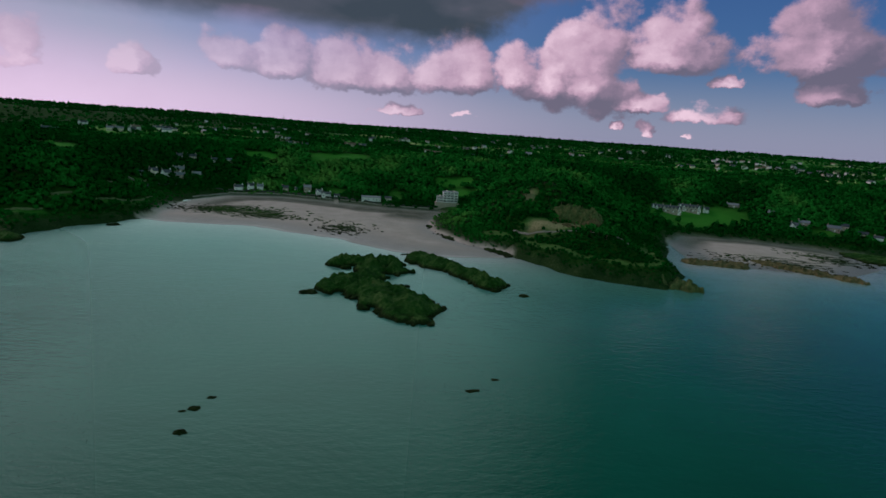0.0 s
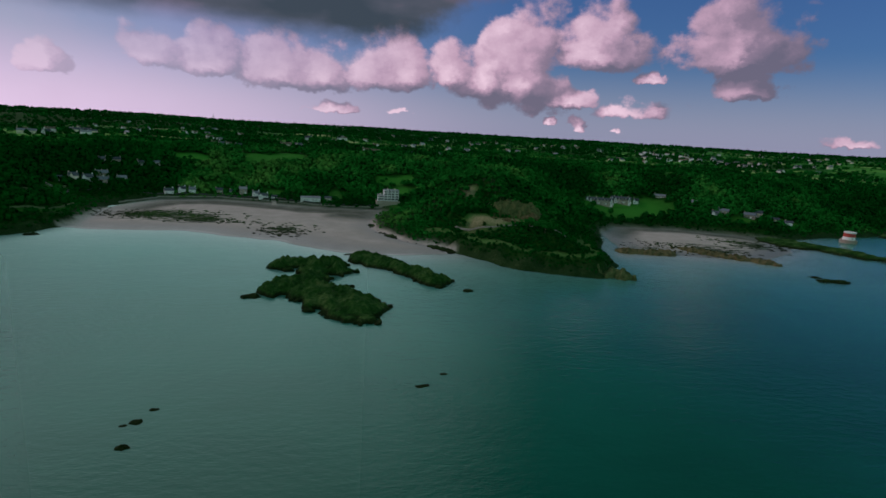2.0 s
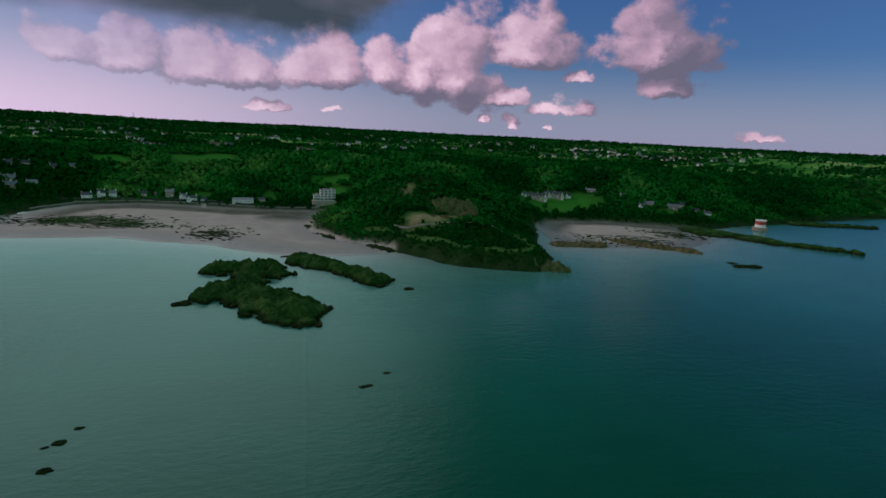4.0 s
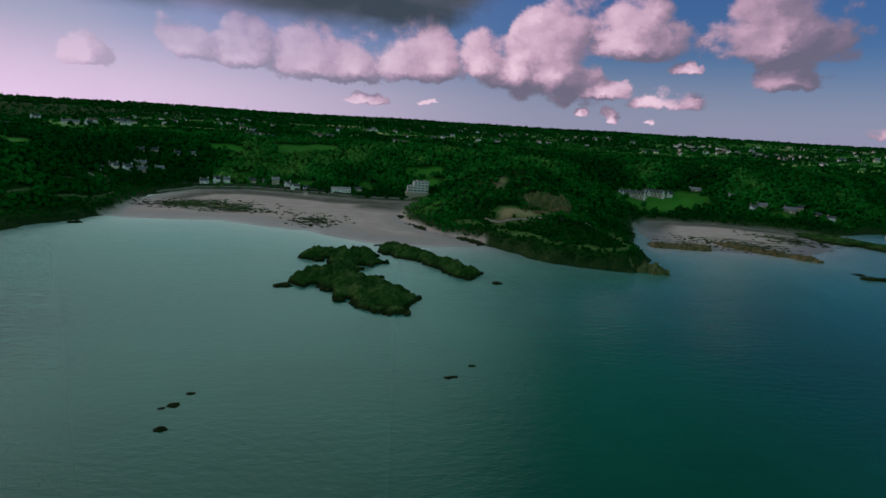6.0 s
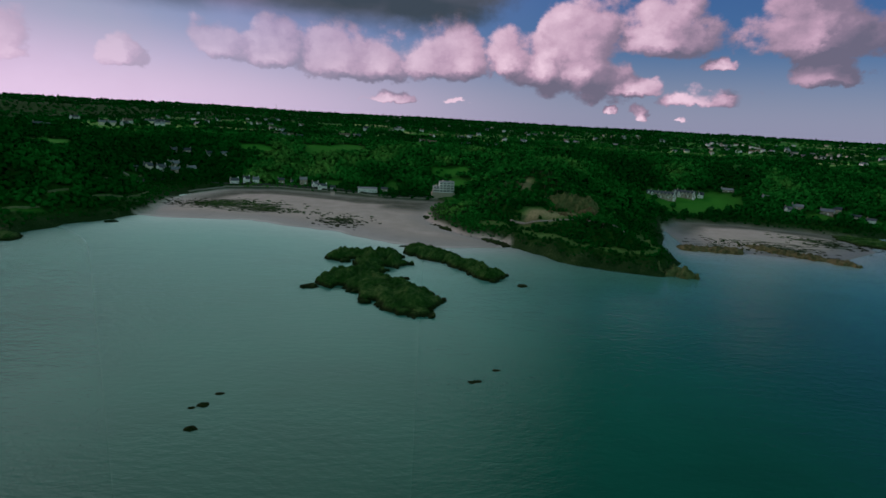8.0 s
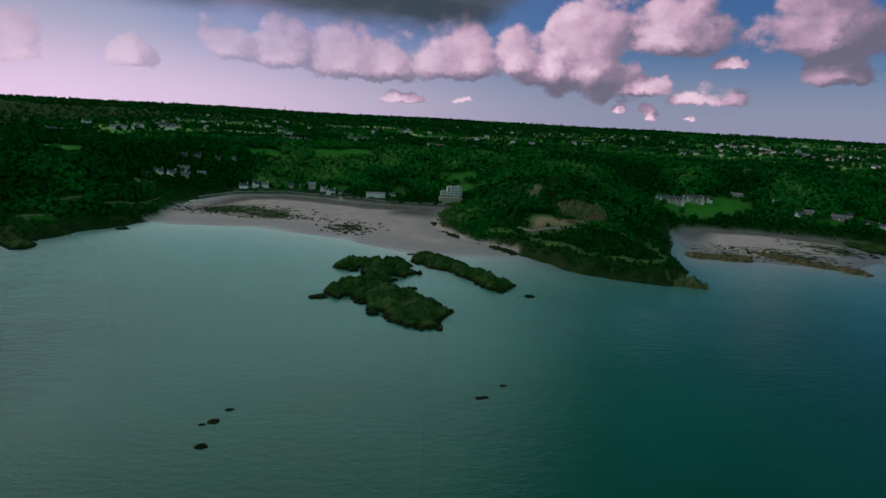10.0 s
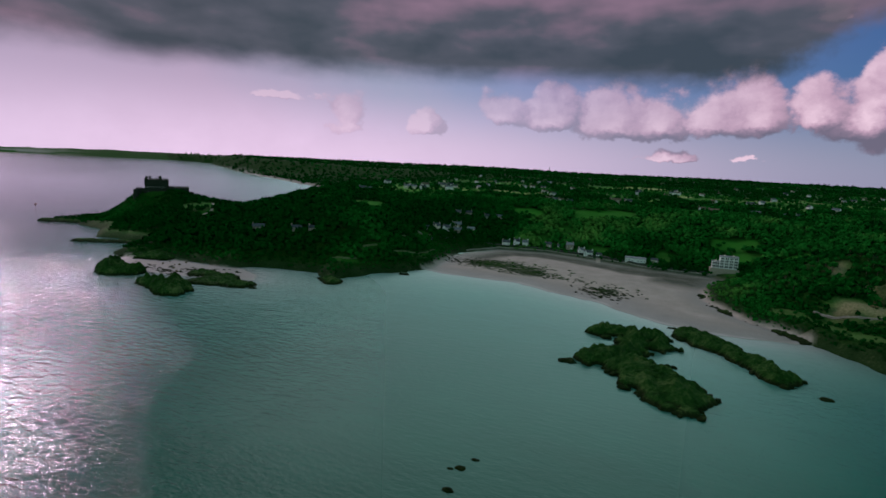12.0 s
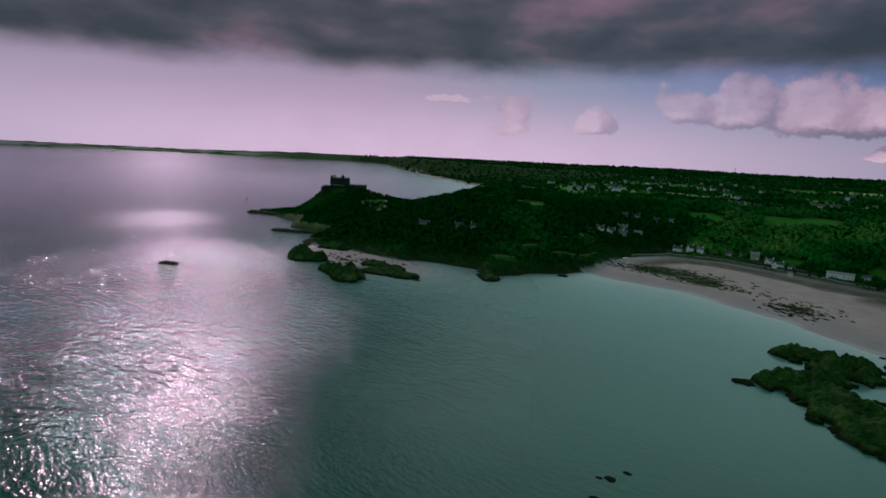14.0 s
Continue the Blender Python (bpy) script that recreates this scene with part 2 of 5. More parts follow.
def make_ground_material():
    mat, add = material("ground_cover")
    m = maths(add)
    broad, mid, fine = noise_at(add, 0.012), noise_at(add, 0.07, 5.0), noise_at(add, 0.6, 5.0, 0.65)
    grass = ramp_node(add, m("ADD", m("MULTIPLY", mid, 0.6), m("MULTIPLY", fine, 0.4)), [(0.3, (0.009, 0.060, 0.006)), (0.7, (0.027, 0.117, 0.014))])
    tone = attr(add, "field_tone")
    crop = ramp_node(add, tone, [(0.0, (0.012, 0.098, 0.009)), (0.45, (0.033, 0.172, 0.018)), (0.70, (0.105, 0.270, 0.045)), (0.85, (0.240, 0.370, 0.095)), (1.0, (0.46, 0.45, 0.210))])
    crop = mix_node(add, m("MULTIPLY", mid, 0.5), crop, (0.030, 0.11, 0.016))
    col = mix_node(add, attr(add, "field"), grass, crop)
    floor_ = ramp_node(add, fine, [(0.3, (0.004, 0.028, 0.003)), (0.7, (0.012, 0.052, 0.006))])
    col = mix_node(add, attr(add, "wood"), col, floor_)
    rock = ramp_node(add, m("ADD", m("MULTIPLY", fine, 0.6), m("MULTIPLY", mid, 0.4)), [(0.32, (0.005, 0.018, 0.004)), (0.55, (0.015, 0.034, 0.010)), (0.75, (0.062, 0.078, 0.030))])
    col = mix_node(add, attr(add, "rock"), col, rock)
    bare = ramp_node(add, fine, [(0.3, (0.085, 0.095, 0.040)), (0.7, (0.22, 0.20, 0.11))])
    col = mix_node(add, attr(add, "bare"), col, bare)
    wet = attr(add, "wet")
    sand = ramp_node(add, m("ADD", m("MULTIPLY", mid, 0.55), m("MULTIPLY", fine, 0.45)), [(0.3, (0.27, 0.225, 0.20)), (0.7, (0.43, 0.35, 0.315))])
    sand = mix_node(add, m("MULTIPLY", wet, m("ADD", 0.55, m("MULTIPLY", mid, 0.9)), clamp=True), sand, (0.17, 0.150, 0.140))
    streaks = add("ShaderNodeTexNoise", add("ShaderNodeMapping", add("ShaderNodeNewGeometry").outputs["Position"], None, (0, 0, radians(-12)), (0.045, 0.20, 0.1)).outputs[0], None, 1.0, 6.0, 0.68).outputs["Fac"]
    weed = add("ShaderNodeMapRange", m("ADD", m("MULTIPLY", attr(add, "weed"), 0.40), m("SUBTRACT", streaks, 0.5)), 0.26, 0.33, 0.0, 0.9).outputs[0]
    shingle = ramp_node(add, fine, [(0.3, (0.050, 0.055, 0.042)), (0.7, (0.10, 0.10, 0.078))])
    sand = mix_node(add, m("MULTIPLY", attr(add, "shingle"), m("ADD", 0.45, mid)), sand, shingle)
    sand = mix_node(add, weed, sand, (0.022, 0.038, 0.014))
    sand = mix_node(add, m("MULTIPLY", attr(add, "swash"), 0.3), sand, (0.62, 0.60, 0.58))
    col = mix_node(add, attr(add, "sand"), col, sand)
    rough = m("SUBTRACT", 0.92, m("MULTIPLY", m("MULTIPLY", wet, attr(add, "sand")), 0.45))
    finish(add, col, rough, m("ADD", fine, mid), 0.5, 0.5, 0.0, m("ADD", 0.03, m("MULTIPLY", m("MULTIPLY", wet, attr(add, "sand")), 0.3)))
    return mat


def make_water_material():
    mat, add = material("sea_water")
    m = maths(add)
    pos = add("ShaderNodeNewGeometry").outputs["Position"]
    depth = attr(add, "shore")                 # 1 at the waterline, 0 out at sea
    broad = noise_at(add, 0.006, 4.0, 0.6)
    streak = add("ShaderNodeTexNoise", add("ShaderNodeMapping", pos, None, (0, 0, radians(25)), (0.010, 0.045, 0.02)).outputs[0], None, 1.0, 5.0, 0.6).outputs["Fac"]
    deep = ramp_node(add, m("ADD", m("MULTIPLY", broad, 0.7), m("MULTIPLY", streak, 0.3)), [(0.32, (0.000, 0.016, 0.006)), (0.55, (0.000, 0.037, 0.017)), (0.75, (0.000, 0.066, 0.042))])
    shoal = mix_node(add, m("MULTIPLY", m("POWER", depth, 1.3), m("ADD", 0.55, m("MULTIPLY", broad, 0.9))), deep, (0.020, 0.20, 0.160))
    col = mix_node(add, m("POWER", depth, 4.5), shoal, (0.27, 0.29, 0.28))
    def waves(turn, sx, sy, detail):
        return add("ShaderNodeTexNoise", add("ShaderNodeMapping", pos, (913.7, 877.3, 11.3), (0, 0, radians(turn)), (sx, sy, 0.3)).outputs[0], None, 1.0, detail, 0.55).outputs["Fac"]

    chop, ripple, swell = waves(-18, 0.20, 0.44, 3.0), waves(-28, 0.6, 1.3, 3.0), waves(-10, 0.03, 0.09, 3.0)
    crest = m("MULTIPLY", waves(-22, 0.14, 0.34, 3.0), attr(add, "crest"))
    calm = m("MULTIPLY", add("ShaderNodeMapRange", noise_at(add, 0.009, 3.0), 0.35, 0.65, 0.6, 1.0).outputs[0], attr(add, "chop"))
    h = m("MULTIPLY", m("ADD", m("ADD", m("MULTIPLY", chop, 0.70), m("MULTIPLY", ripple, 0.28)), m("ADD", m("MULTIPLY", swell, 0.5), m("MULTIPLY", crest, 1.5))), calm)
    relief = add("ShaderNodeBump", 1.0, 1.0)
    tree = relief.id_data
    tree.links.new(h, relief.inputs["Height"])
    body = add("ShaderNodeBsdfDiffuse", col)
    # reflection colour painted by bearing: green towards the bay, neutral towards the sun glint
    mirror_hue = mix_node(add, attr(add, "bay_tint"), (0.78, 0.78, 0.83), (0.64, 0.94, 0.88))
    mirror = add("ShaderNodeBsdfGlossy", mirror_hue, attr(add, "gloss"))
    share = add("ShaderNodeFresnel", 1.33)
    for n in (mirror, share):
        tree.links.new(relief.outputs[0], n.inputs["Normal"])
    add("ShaderNodeOutputMaterial", add("ShaderNodeMixShader", share.outputs[0], body.outputs[0], mirror.outputs[0]).outputs[0])
    return mat


def make_leaf_material():
    mat, add = material("leaves")
    m = maths(add)
    tint = attr(add, "tint")
    n = noise_at(add, 0.35, 3.0)
    f = m("ADD", m("MULTIPLY", tint, 0.75), m("MULTIPLY", n, 0.25))
    col = ramp_node(add, f, [(0.05, (0.002, 0.034, 0.005)), (0.35, (0.003, 0.068, 0.008)), (0.62, (0.012, 0.120, 0.016)), (1.0, (0.085, 0.220, 0.040))])
    finish(add, col, 0.8, None, spec=0.0)
    return mat


def make_rock_material():
    """Shore rock: black weed up to the tide line, lichen and thin turf above it."""
    mat, add = material("shore_rock")
    m = maths(add)
    n1, n2, n3 = noise_at(add, 0.09, 5.0, 0.6), noise_at(add, 0.6, 5.0, 0.65), noise_at(add, 2.5, 3.0, 0.6)
    f = m("ADD", m("MULTIPLY", n1, 0.5), m("ADD", m("MULTIPLY", n2, 0.35), m("MULTIPLY", n3, 0.15)))
    weed = ramp_node(add, f, [(0.35, (0.003, 0.009, 0.002)), (0.65, (0.018, 0.026, 0.008))])
    turf = ramp_node(add, f, [(0.36, (0.004, 0.018, 0.003)), (0.50, (0.016, 0.054, 0.009)), (0.64, (0.075, 0.105, 0.034))])
    z = add("ShaderNodeSeparateXYZ", add("ShaderNodeNewGeometry").outputs["Position"]).outputs[2]
    tide = add("ShaderNodeMapRange", m("ADD", z, m("MULTIPLY", m("SUBTRACT", n2, 0.5), 3.0)), 1.2, 2.6, 0.0, 1.0).outputs[0]
    finish(add, mix_node(add, tide, weed, turf), 0.9, m("ADD", n2, m("MULTIPLY", n3, 0.5)), 0.9, 0.6, 0.0, 0.03)
    return mat


GROUND, WATER, LEAVES = make_ground_material(), make_water_material(), make_leaf_material()
BARK = plain("bark", (0.05, 0.038, 0.025), (0.12, 0.09, 0.06), 1.2, 0.95, 0.6)
ROCK = make_rock_material()
CRAG = plain("mossy_crag_rock", (0.010, 0.030, 0.006), (0.120, 0.130, 0.052), 0.35, 0.9, 0.8, 0.4, False, spec=0.04)
PALE_ROCK = plain("pale_rock", (0.012, 0.015, 0.005), (0.17, 0.135, 0.065), 0.28, 0.9, 0.8, 0.4, False, spec=0.04)
# castle stone, its base colour darkened to the shade of a backlit silhouette
BACKLIT_GRANITE = plain("backlit_castle_granite", (0.009, 0.017, 0.010), (0.030, 0.038, 0.026), 0.35, 0.9, 0.6, 0.15)
RENDER = plain("white_render", (0.58, 0.57, 0.54), (0.76, 0.75, 0.72), 0.5, 0.85, 0.15, 0.02, shift=0.3)
CREAM = plain("cream_render", (0.55, 0.48, 0.36), (0.72, 0.64, 0.50), 0.5, 0.85, 0.15, 0.02, shift=0.3)
STONE = plain("house_stone", (0.22, 0.18, 0.14), (0.40, 0.34, 0.27), 0.8, 0.9, 0.5, 0.05, shift=0.3)
SLATE = plain("slate_roof", (0.030, 0.036, 0.046), (0.075, 0.080, 0.095), 1.0, 0.6, 0.4, 0.04, shift=0.4)
PALE_SLATE = plain("pale_slate_roof", (0.10, 0.11, 0.13), (0.20, 0.20, 0.22), 1.0, 0.55, 0.4, 0.04, shift=0.4)
TILE = plain("brown_tile_roof", (0.07, 0.055, 0.04), (0.14, 0.105, 0.075), 1.0, 0.8, 0.4, 0.04, shift=0.4)
GLASS = plain("window_glass", (0.015, 0.018, 0.020), (0.04, 0.045, 0.05), 0.8, 0.12, 0.05, 0.01, spec=0.5)
FRAME = plain("painted_wood", (0.66, 0.66, 0.64), (0.80, 0.80, 0.78), 2.0, 0.6, 0.1, 0.01)
CONCRETE = plain("sea_wall_concrete", (0.16, 0.145, 0.12), (0.32, 0.29, 0.25), 0.4, 0.9, 0.4, 0.05, False)
TARMAC = plain("tarmac", (0.035, 0.035, 0.037), (0.075, 0.073, 0.070), 0.6, 0.9, 0.3, 0.02, False)
RED_PAINT = plain("red_paint", (0.30, 0.045, 0.035), (0.42, 0.08, 0.06), 0.6, 0.7, 0.2, 0.02)
STEEL = plain("grey_steel", (0.20, 0.21, 0.22), (0.34, 0.35, 0.36), 1.5, 0.45, 0.1, 0.01, metal=0.6)
BANK = plain("grassy_bank", (0.06, 0.10, 0.035), (0.16, 0.19, 0.09), 0.4, 0.95, 0.4, 0.1, False)


# ---- the lie of the land ----
# The cliff and sea-wall line, from the far north round the bays to the castle and the long bay beyond.
NORTH = [(4950, 1500), (2600, 1050), (1300, 790), (800, 660), (640, 610), (520, 575), (430, 545), (335, 590), (262, 590),
         (226, 545), (194, 455), (178, 390), (166, 356), (148, 352), (126, 363), (90, 378), (66, 408), (46, 432), (19, 458), (-10, 505), (-14, 560)]
BAY = [(4, 622), (-8, 640), (-71, 637), (-142, 660), (-201, 671), (-262, 652), (-289, 590), (-278, 545), (-262, 478), (-272, 442), (-289, 420),
       (-301, 366), (-334, 382), (-378, 372), (-420, 345), (-470, 345), (-505, 318), (-548, 322), (-590, 392)]
SOUTH = [(-660, 372), (-720, 410), (-800, 425), (-850, 415), (-872, 470), (-850, 560), (-810, 610), (-770, 640), (-800, 760), (-960, 1050),
         (-1387, 1600), (-1979, 1980), (-2612, 2310), (-3400, 2680), (-4480, 2640), (-4700, 2200), (-4950, 5600), (4950, 5600)]
LAND = NORTH + BAY + SOUTH
ANNE_SAND = [(-284, 556), (-266, 660), (-201, 685), (-142, 675), (-71, 655), (20, 655), (4, 520), (12, 480), (34, 455), (62, 430), (48, 412), (18, 404),
             (-12, 400), (-40, 415), (-87, 446), (-166, 470), (-240, 466), (-278, 470)]
NORTH_SAND = [(210, 440), (232, 560), (255, 610), (340, 610), (440, 560), (400, 480), (332, 432), (297, 436), (250, 446)]
COVE_SAND = [(-366, 340), (-395, 350), (-430, 341), (-480, 338), (-520, 322), (-500, 285), (-440, 290), (-410, 296), (-350, 322)]


def fbm(x, y, scale, octaves=4, seed=0):
    """Value noise in 0..1 on arrays, feature size `scale` metres."""
    x, y = np.asarray(x, float) / scale, np.asarray(y, float) / scale
    total, amp, norm = 0.0, 1.0, 0.0
    for o in range(octaves):
        xi, yi = np.floor(x).astype(np.int64), np.floor(y).astype(np.int64)
        fx, fy = x - xi, y - yi
        fx, fy = fx * fx * (3 - 2 * fx), fy * fy * (3 - 2 * fy)

        def corner(i, j):
            h = (i * 374761393 + j * 668265263 + (seed + o * 17) * 982451653) & 0x7FFFFFFF
            h = ((h ^ (h >> 13)) * 1274126177) & 0x7FFFFFFF
            return ((h ^ (h >> 16)) & 0xFFFF) / 65535.0
        a, b = corner(xi, yi), corner(xi + 1, yi)
        c, d = corner(xi, yi + 1), corner(xi + 1, yi + 1)
        total = total + amp * (a + (b - a) * fx + (c - a) * fy + (a - b - c + d) * fx * fy)
        norm += amp
        amp *= 0.5
        x, y = x * 2.03 + 7.1, y * 2.03 + 3.7
    return total / norm


def inside_by(px, py, poly):
    """Signed distance to a closed outline, positive inside."""
    px, py = np.asarray(px, float), np.asarray(py, float)
    best = np.full(px.shape, 1e18)
    odd = np.zeros(px.shape, bool)
    for (ax, ay), (bx, by) in zip(poly, poly[1:] + poly[:1]):
        ex, ey = bx - ax, by - ay
        t = np.clip(((px - ax) * ex + (py - ay) * ey) / (ex * ex + ey * ey), 0, 1)
        best = np.minimum(best, (px - ax - t * ex) ** 2 + (py - ay - t * ey) ** 2)
        cross = (ay > py) != (by > py)
        if ey:
            odd ^= cross & (px < ax + (py - ay) / ey * ex)
    return np.where(odd, 1, -1) * np.sqrt(best)


def smooth(a, b, v):
    t = np.clip((np.asarray(v, float) - a) / (b - a), 0, 1)
    return t * t * (3 - 2 * t)


def near(x, y, cx, cy, r):
    return np.exp(-(((x - cx) ** 2 + (y - cy) ** 2) / (r * r)))


def shore_distance(x, y):
    jx = (fbm(x, y, 26, 3, 1) - 0.5) * 11 + (fbm(x, y, 7, 2, 2) - 0.5) * 4
    jy = (fbm(x, y, 26, 3, 3) - 0.5) * 11 + (fbm(x, y, 7, 2, 4) - 0.5) * 4
    far = smooth(900, 1600, np.hypot(x, y))
    wall = near(x, y, -110, 670, 150)
    k = (1 + 4 * far) * (1 - 0.85 * np.clip(wall * 1.4, 0, 1))
    return inside_by(x + jx * k, y + jy * k, LAND)


def sand_distance(x, y):
    j = (fbm(x, y, 40, 3, 5) - 0.5) * 14
    return np.maximum(np.maximum(inside_by(x + j, y + j, ANNE_SAND), inside_by(x + j * .5, y + j * .5, NORTH_SAND)), inside_by(x + j * .4, y + j * .4, COVE_SAND))


def land_height(x, y, s=None, b=None):
    x, y = np.asarray(x, float), np.asarray(y, float)
    s = shore_distance(x, y) if s is None else s
    b = sand_distance(x, y) if b is None else b
    r = np.hypot(x, y)
    az = np.degrees(np.arctan2(x, y))
    plateau = 54 + 14 * (fbm(x, y, 260, 4, 6) - 0.5) + 44 * smooth(1200, 4500, r) + 26 * (fbm(x, y, 900, 3, 7) - 0.5) * smooth(1000, 2500, r)
    plateau = plateau - 16 * smooth(30, 52, az) * smooth(2500, 700, r)
    width = 165 - 50 * near(x, y, -330, 430, 130) + 60 * near(x, y, 330, 700, 170) + 30 * near(x, y, -60, 690, 120)
    width = width + 900 * smooth(-760, -1300, x) * smooth(700, 1300, y) * smooth(3600, 2400, r)
    h = 1.2 + 3.2 * smooth(0, 9, s) + (plateau - 5) * smooth(-6, width, s)
    # the low headland climbs in steps: sea cliff, grassy shelf, wooded bank, level top
    head = smooth(15, 60, x) * smooth(245, 222, x) * smooth(560, 500, y)
    steps = 1.2 + (6.0 + 6.0 * fbm(x, y, 30, 3, 94)) * smooth(-2, 15, s) + 1.0 * smooth(14, 27, s) + 11 * smooth(27, 48, s) + 2 * smooth(46, 85, s) + 30 * smooth(85, 150, s)
    h = h + (steps - h) * head
    h = h - 9 * near(x, y, 300, 690, 75) * smooth(0, 30, s)
    h = h + 11 * near(x, y, 88, 545, 60) + (7 * near(x, y, -765, 525, 44) + 10 * near(x, y, -792, 508, 24) + 7 * near(x, y, -738, 548, 20)) * smooth(-5, 25, s) - 11 * near(x, y, -825, 462, 52) * smooth(0, 20, s) - 2 * near(x, y, 172, 360, 16) - 25 * near(x, y, -630, 580, 90) * smooth(0, 60, s)
    # ledges and gullies low on the cliffs
    h = h + (fbm(x, y, 14, 3, 8) - 0.5) * 5 * smooth(0, 12, s) * smooth(60, 15, s) + (np.abs(fbm(x, y, 11, 3, 89) - 0.5) - 0.12) * 16 * head * smooth(0, 5, s) * smooth(17, 9, s)
    sea = np.maximum(-8, s * 0.35 - 0.3) + (fbm(x, y, 9, 3, 9) - 0.62) * 5 * smooth(-16, -3, s)
    beach = np.clip(b * 0.035, -8, 3.2)
    out = np.where(b > -8, np.maximum(beach, sea), sea)
    blend = smooth(-3, 2, s)
    return out * (1 - blend) + h * blend


def fields_at(x, y, size=110.0):
    """Which field a place is in: a tone in 0..1 and the distance to its hedge."""
    a = radians(24)
    u, v = (x * math.cos(a) + y * math.sin(a)) / size, (-x * math.sin(a) + y * math.cos(a)) / (size * 0.62)
    u = u + (fbm(x, y, 300, 2, 11) - 0.5) * 1.0
    best, second = np.full(u.shape, 9.0), np.full(u.shape, 9.0)
    tone = np.zeros(u.shape)
    for di in (-1, 0, 1):
        for dj in (-1, 0, 1):
            i, j = np.floor(u) + di, np.floor(v) + dj
            k = (i * 12.9898 + j * 78.233)
            r1, r2, r3 = (np.abs(np.sin(k * c) * 43758.5) % 1.0 for c in (1.0, 1.37, 2.11))
            d = np.maximum(np.abs(u - i - 0.2 - 0.6 * r1), np.abs(v - j - 0.2 - 0.6 * r2))
            hit = d < best
            second = np.where(hit, best, np.minimum(second, d))
            tone = np.where(hit, r3, tone)
            best = np.where(hit, d, best)
    return tone, (second - best) * size * 0.4


# Open ground between the woods: x, y, radius
CLEARINGS = [(296, 668, 46), (345, 672, 30), (-140, 690, 13), (-60, 678, 15), (-215, 704, 13), (82, 458, 15), (98, 447, 14), (112, 452, 12), (82, 527, 7), (81, 518, 6), (118, 462, 8), (20, 690, 18), (-336, 590, 13),
             (-648, 508, 30), (-600, 482, 18), (-195, 742, 14), (430, 600, 15), (490, 612, 15), (0, 640, 16)]


# pastures that show between the woods: x, y, half length, half depth, how pale the grass is
MEADOWS = [(-445, 578, 44, 30, 0.50), (-525, 1125, 90, 34, 0.92), (-372, 1095, 80, 30, 0.86), (-440, 866, 60, 26, 0.55), (-545, 905, 70, 34, 0.62), (-30, 936, 50, 22, 0.80), (66, 672, 16, 9, 0.30), (10, 728, 24, 12, 0.22),
           (-160, 800, 44, 18, 0.20), (190, 1084, 70, 26, 0.80), (268, 1016, 60, 22, 0.62), (430, 940, 70, 26, 0.85), (560, 1010, 90, 26, 0.75), (690, 1080, 110, 30, 0.92), (800, 1250, 140, 36, 0.95), (-260, 770, 22, 12, 0.45)]


def meadow(x, y):
    """How far a place lies in a pasture, and its paleness."""
    best, pale = np.zeros(np.shape(x)), np.zeros(np.shape(x))
    wob = (fbm(x, y, 30, 3, 90) - 0.5) * 0.6
    for cx, cy, a, b, tone in MEADOWS:
        a_ = -math.atan2(cx, cy)
        u, v = (x - cx) * math.cos(a_) + (y - cy) * math.sin(a_), -(x - cx) * math.sin(a_) + (y - cy) * math.cos(a_)
        k = smooth(1.15, 0.9, np.maximum(np.abs(u) / a, np.abs(v) / b) + wob)
        pale = np.where(k > best, tone, pale)
        best = np.maximum(best, k)
    return best, pale


def shelf(x, y, s):
    """Where the grassy shelf of the headland lies open."""
    head = smooth(20, 45, x) * smooth(205, 190, x) * smooth(500, 470, y) * smooth(-30, 0, 160 - x * 0.9 + (430 - y) * 0.9)
    j = 10 * (fbm(x, y, 24, 3, 15) - 0.5)
    return head * smooth(14, 16, s + j * 0.5) * smooth(27, 22, s + j * 0.7) * smooth(0.33, 0.46, fbm(x, y, 45, 2, 97))


# low banks between the scrub on the slope south of the bay
OPEN_BANKS = [[(-300, 458), (-292, 486), (-294, 540)], [(-322, 505), (-333, 560), (-334, 602)], [(-334, 405), (-319, 405), (-313, 417)], [(-323, 441), (-316, 456)]]


def along(x, y, line):
    """Distance to an open line."""
    best = np.full(np.shape(x), 1e18)
    for (ax, ay), (bx, by) in zip(line, line[1:]):
        ex, ey = bx - ax, by - ay
        t = np.clip(((x - ax) * ex + (y - ay) * ey) / (ex * ex + ey * ey), 0, 1)
        best = np.minimum(best, np.hypot(x - ax - t * ex, y - ay - t * ey))
    return best


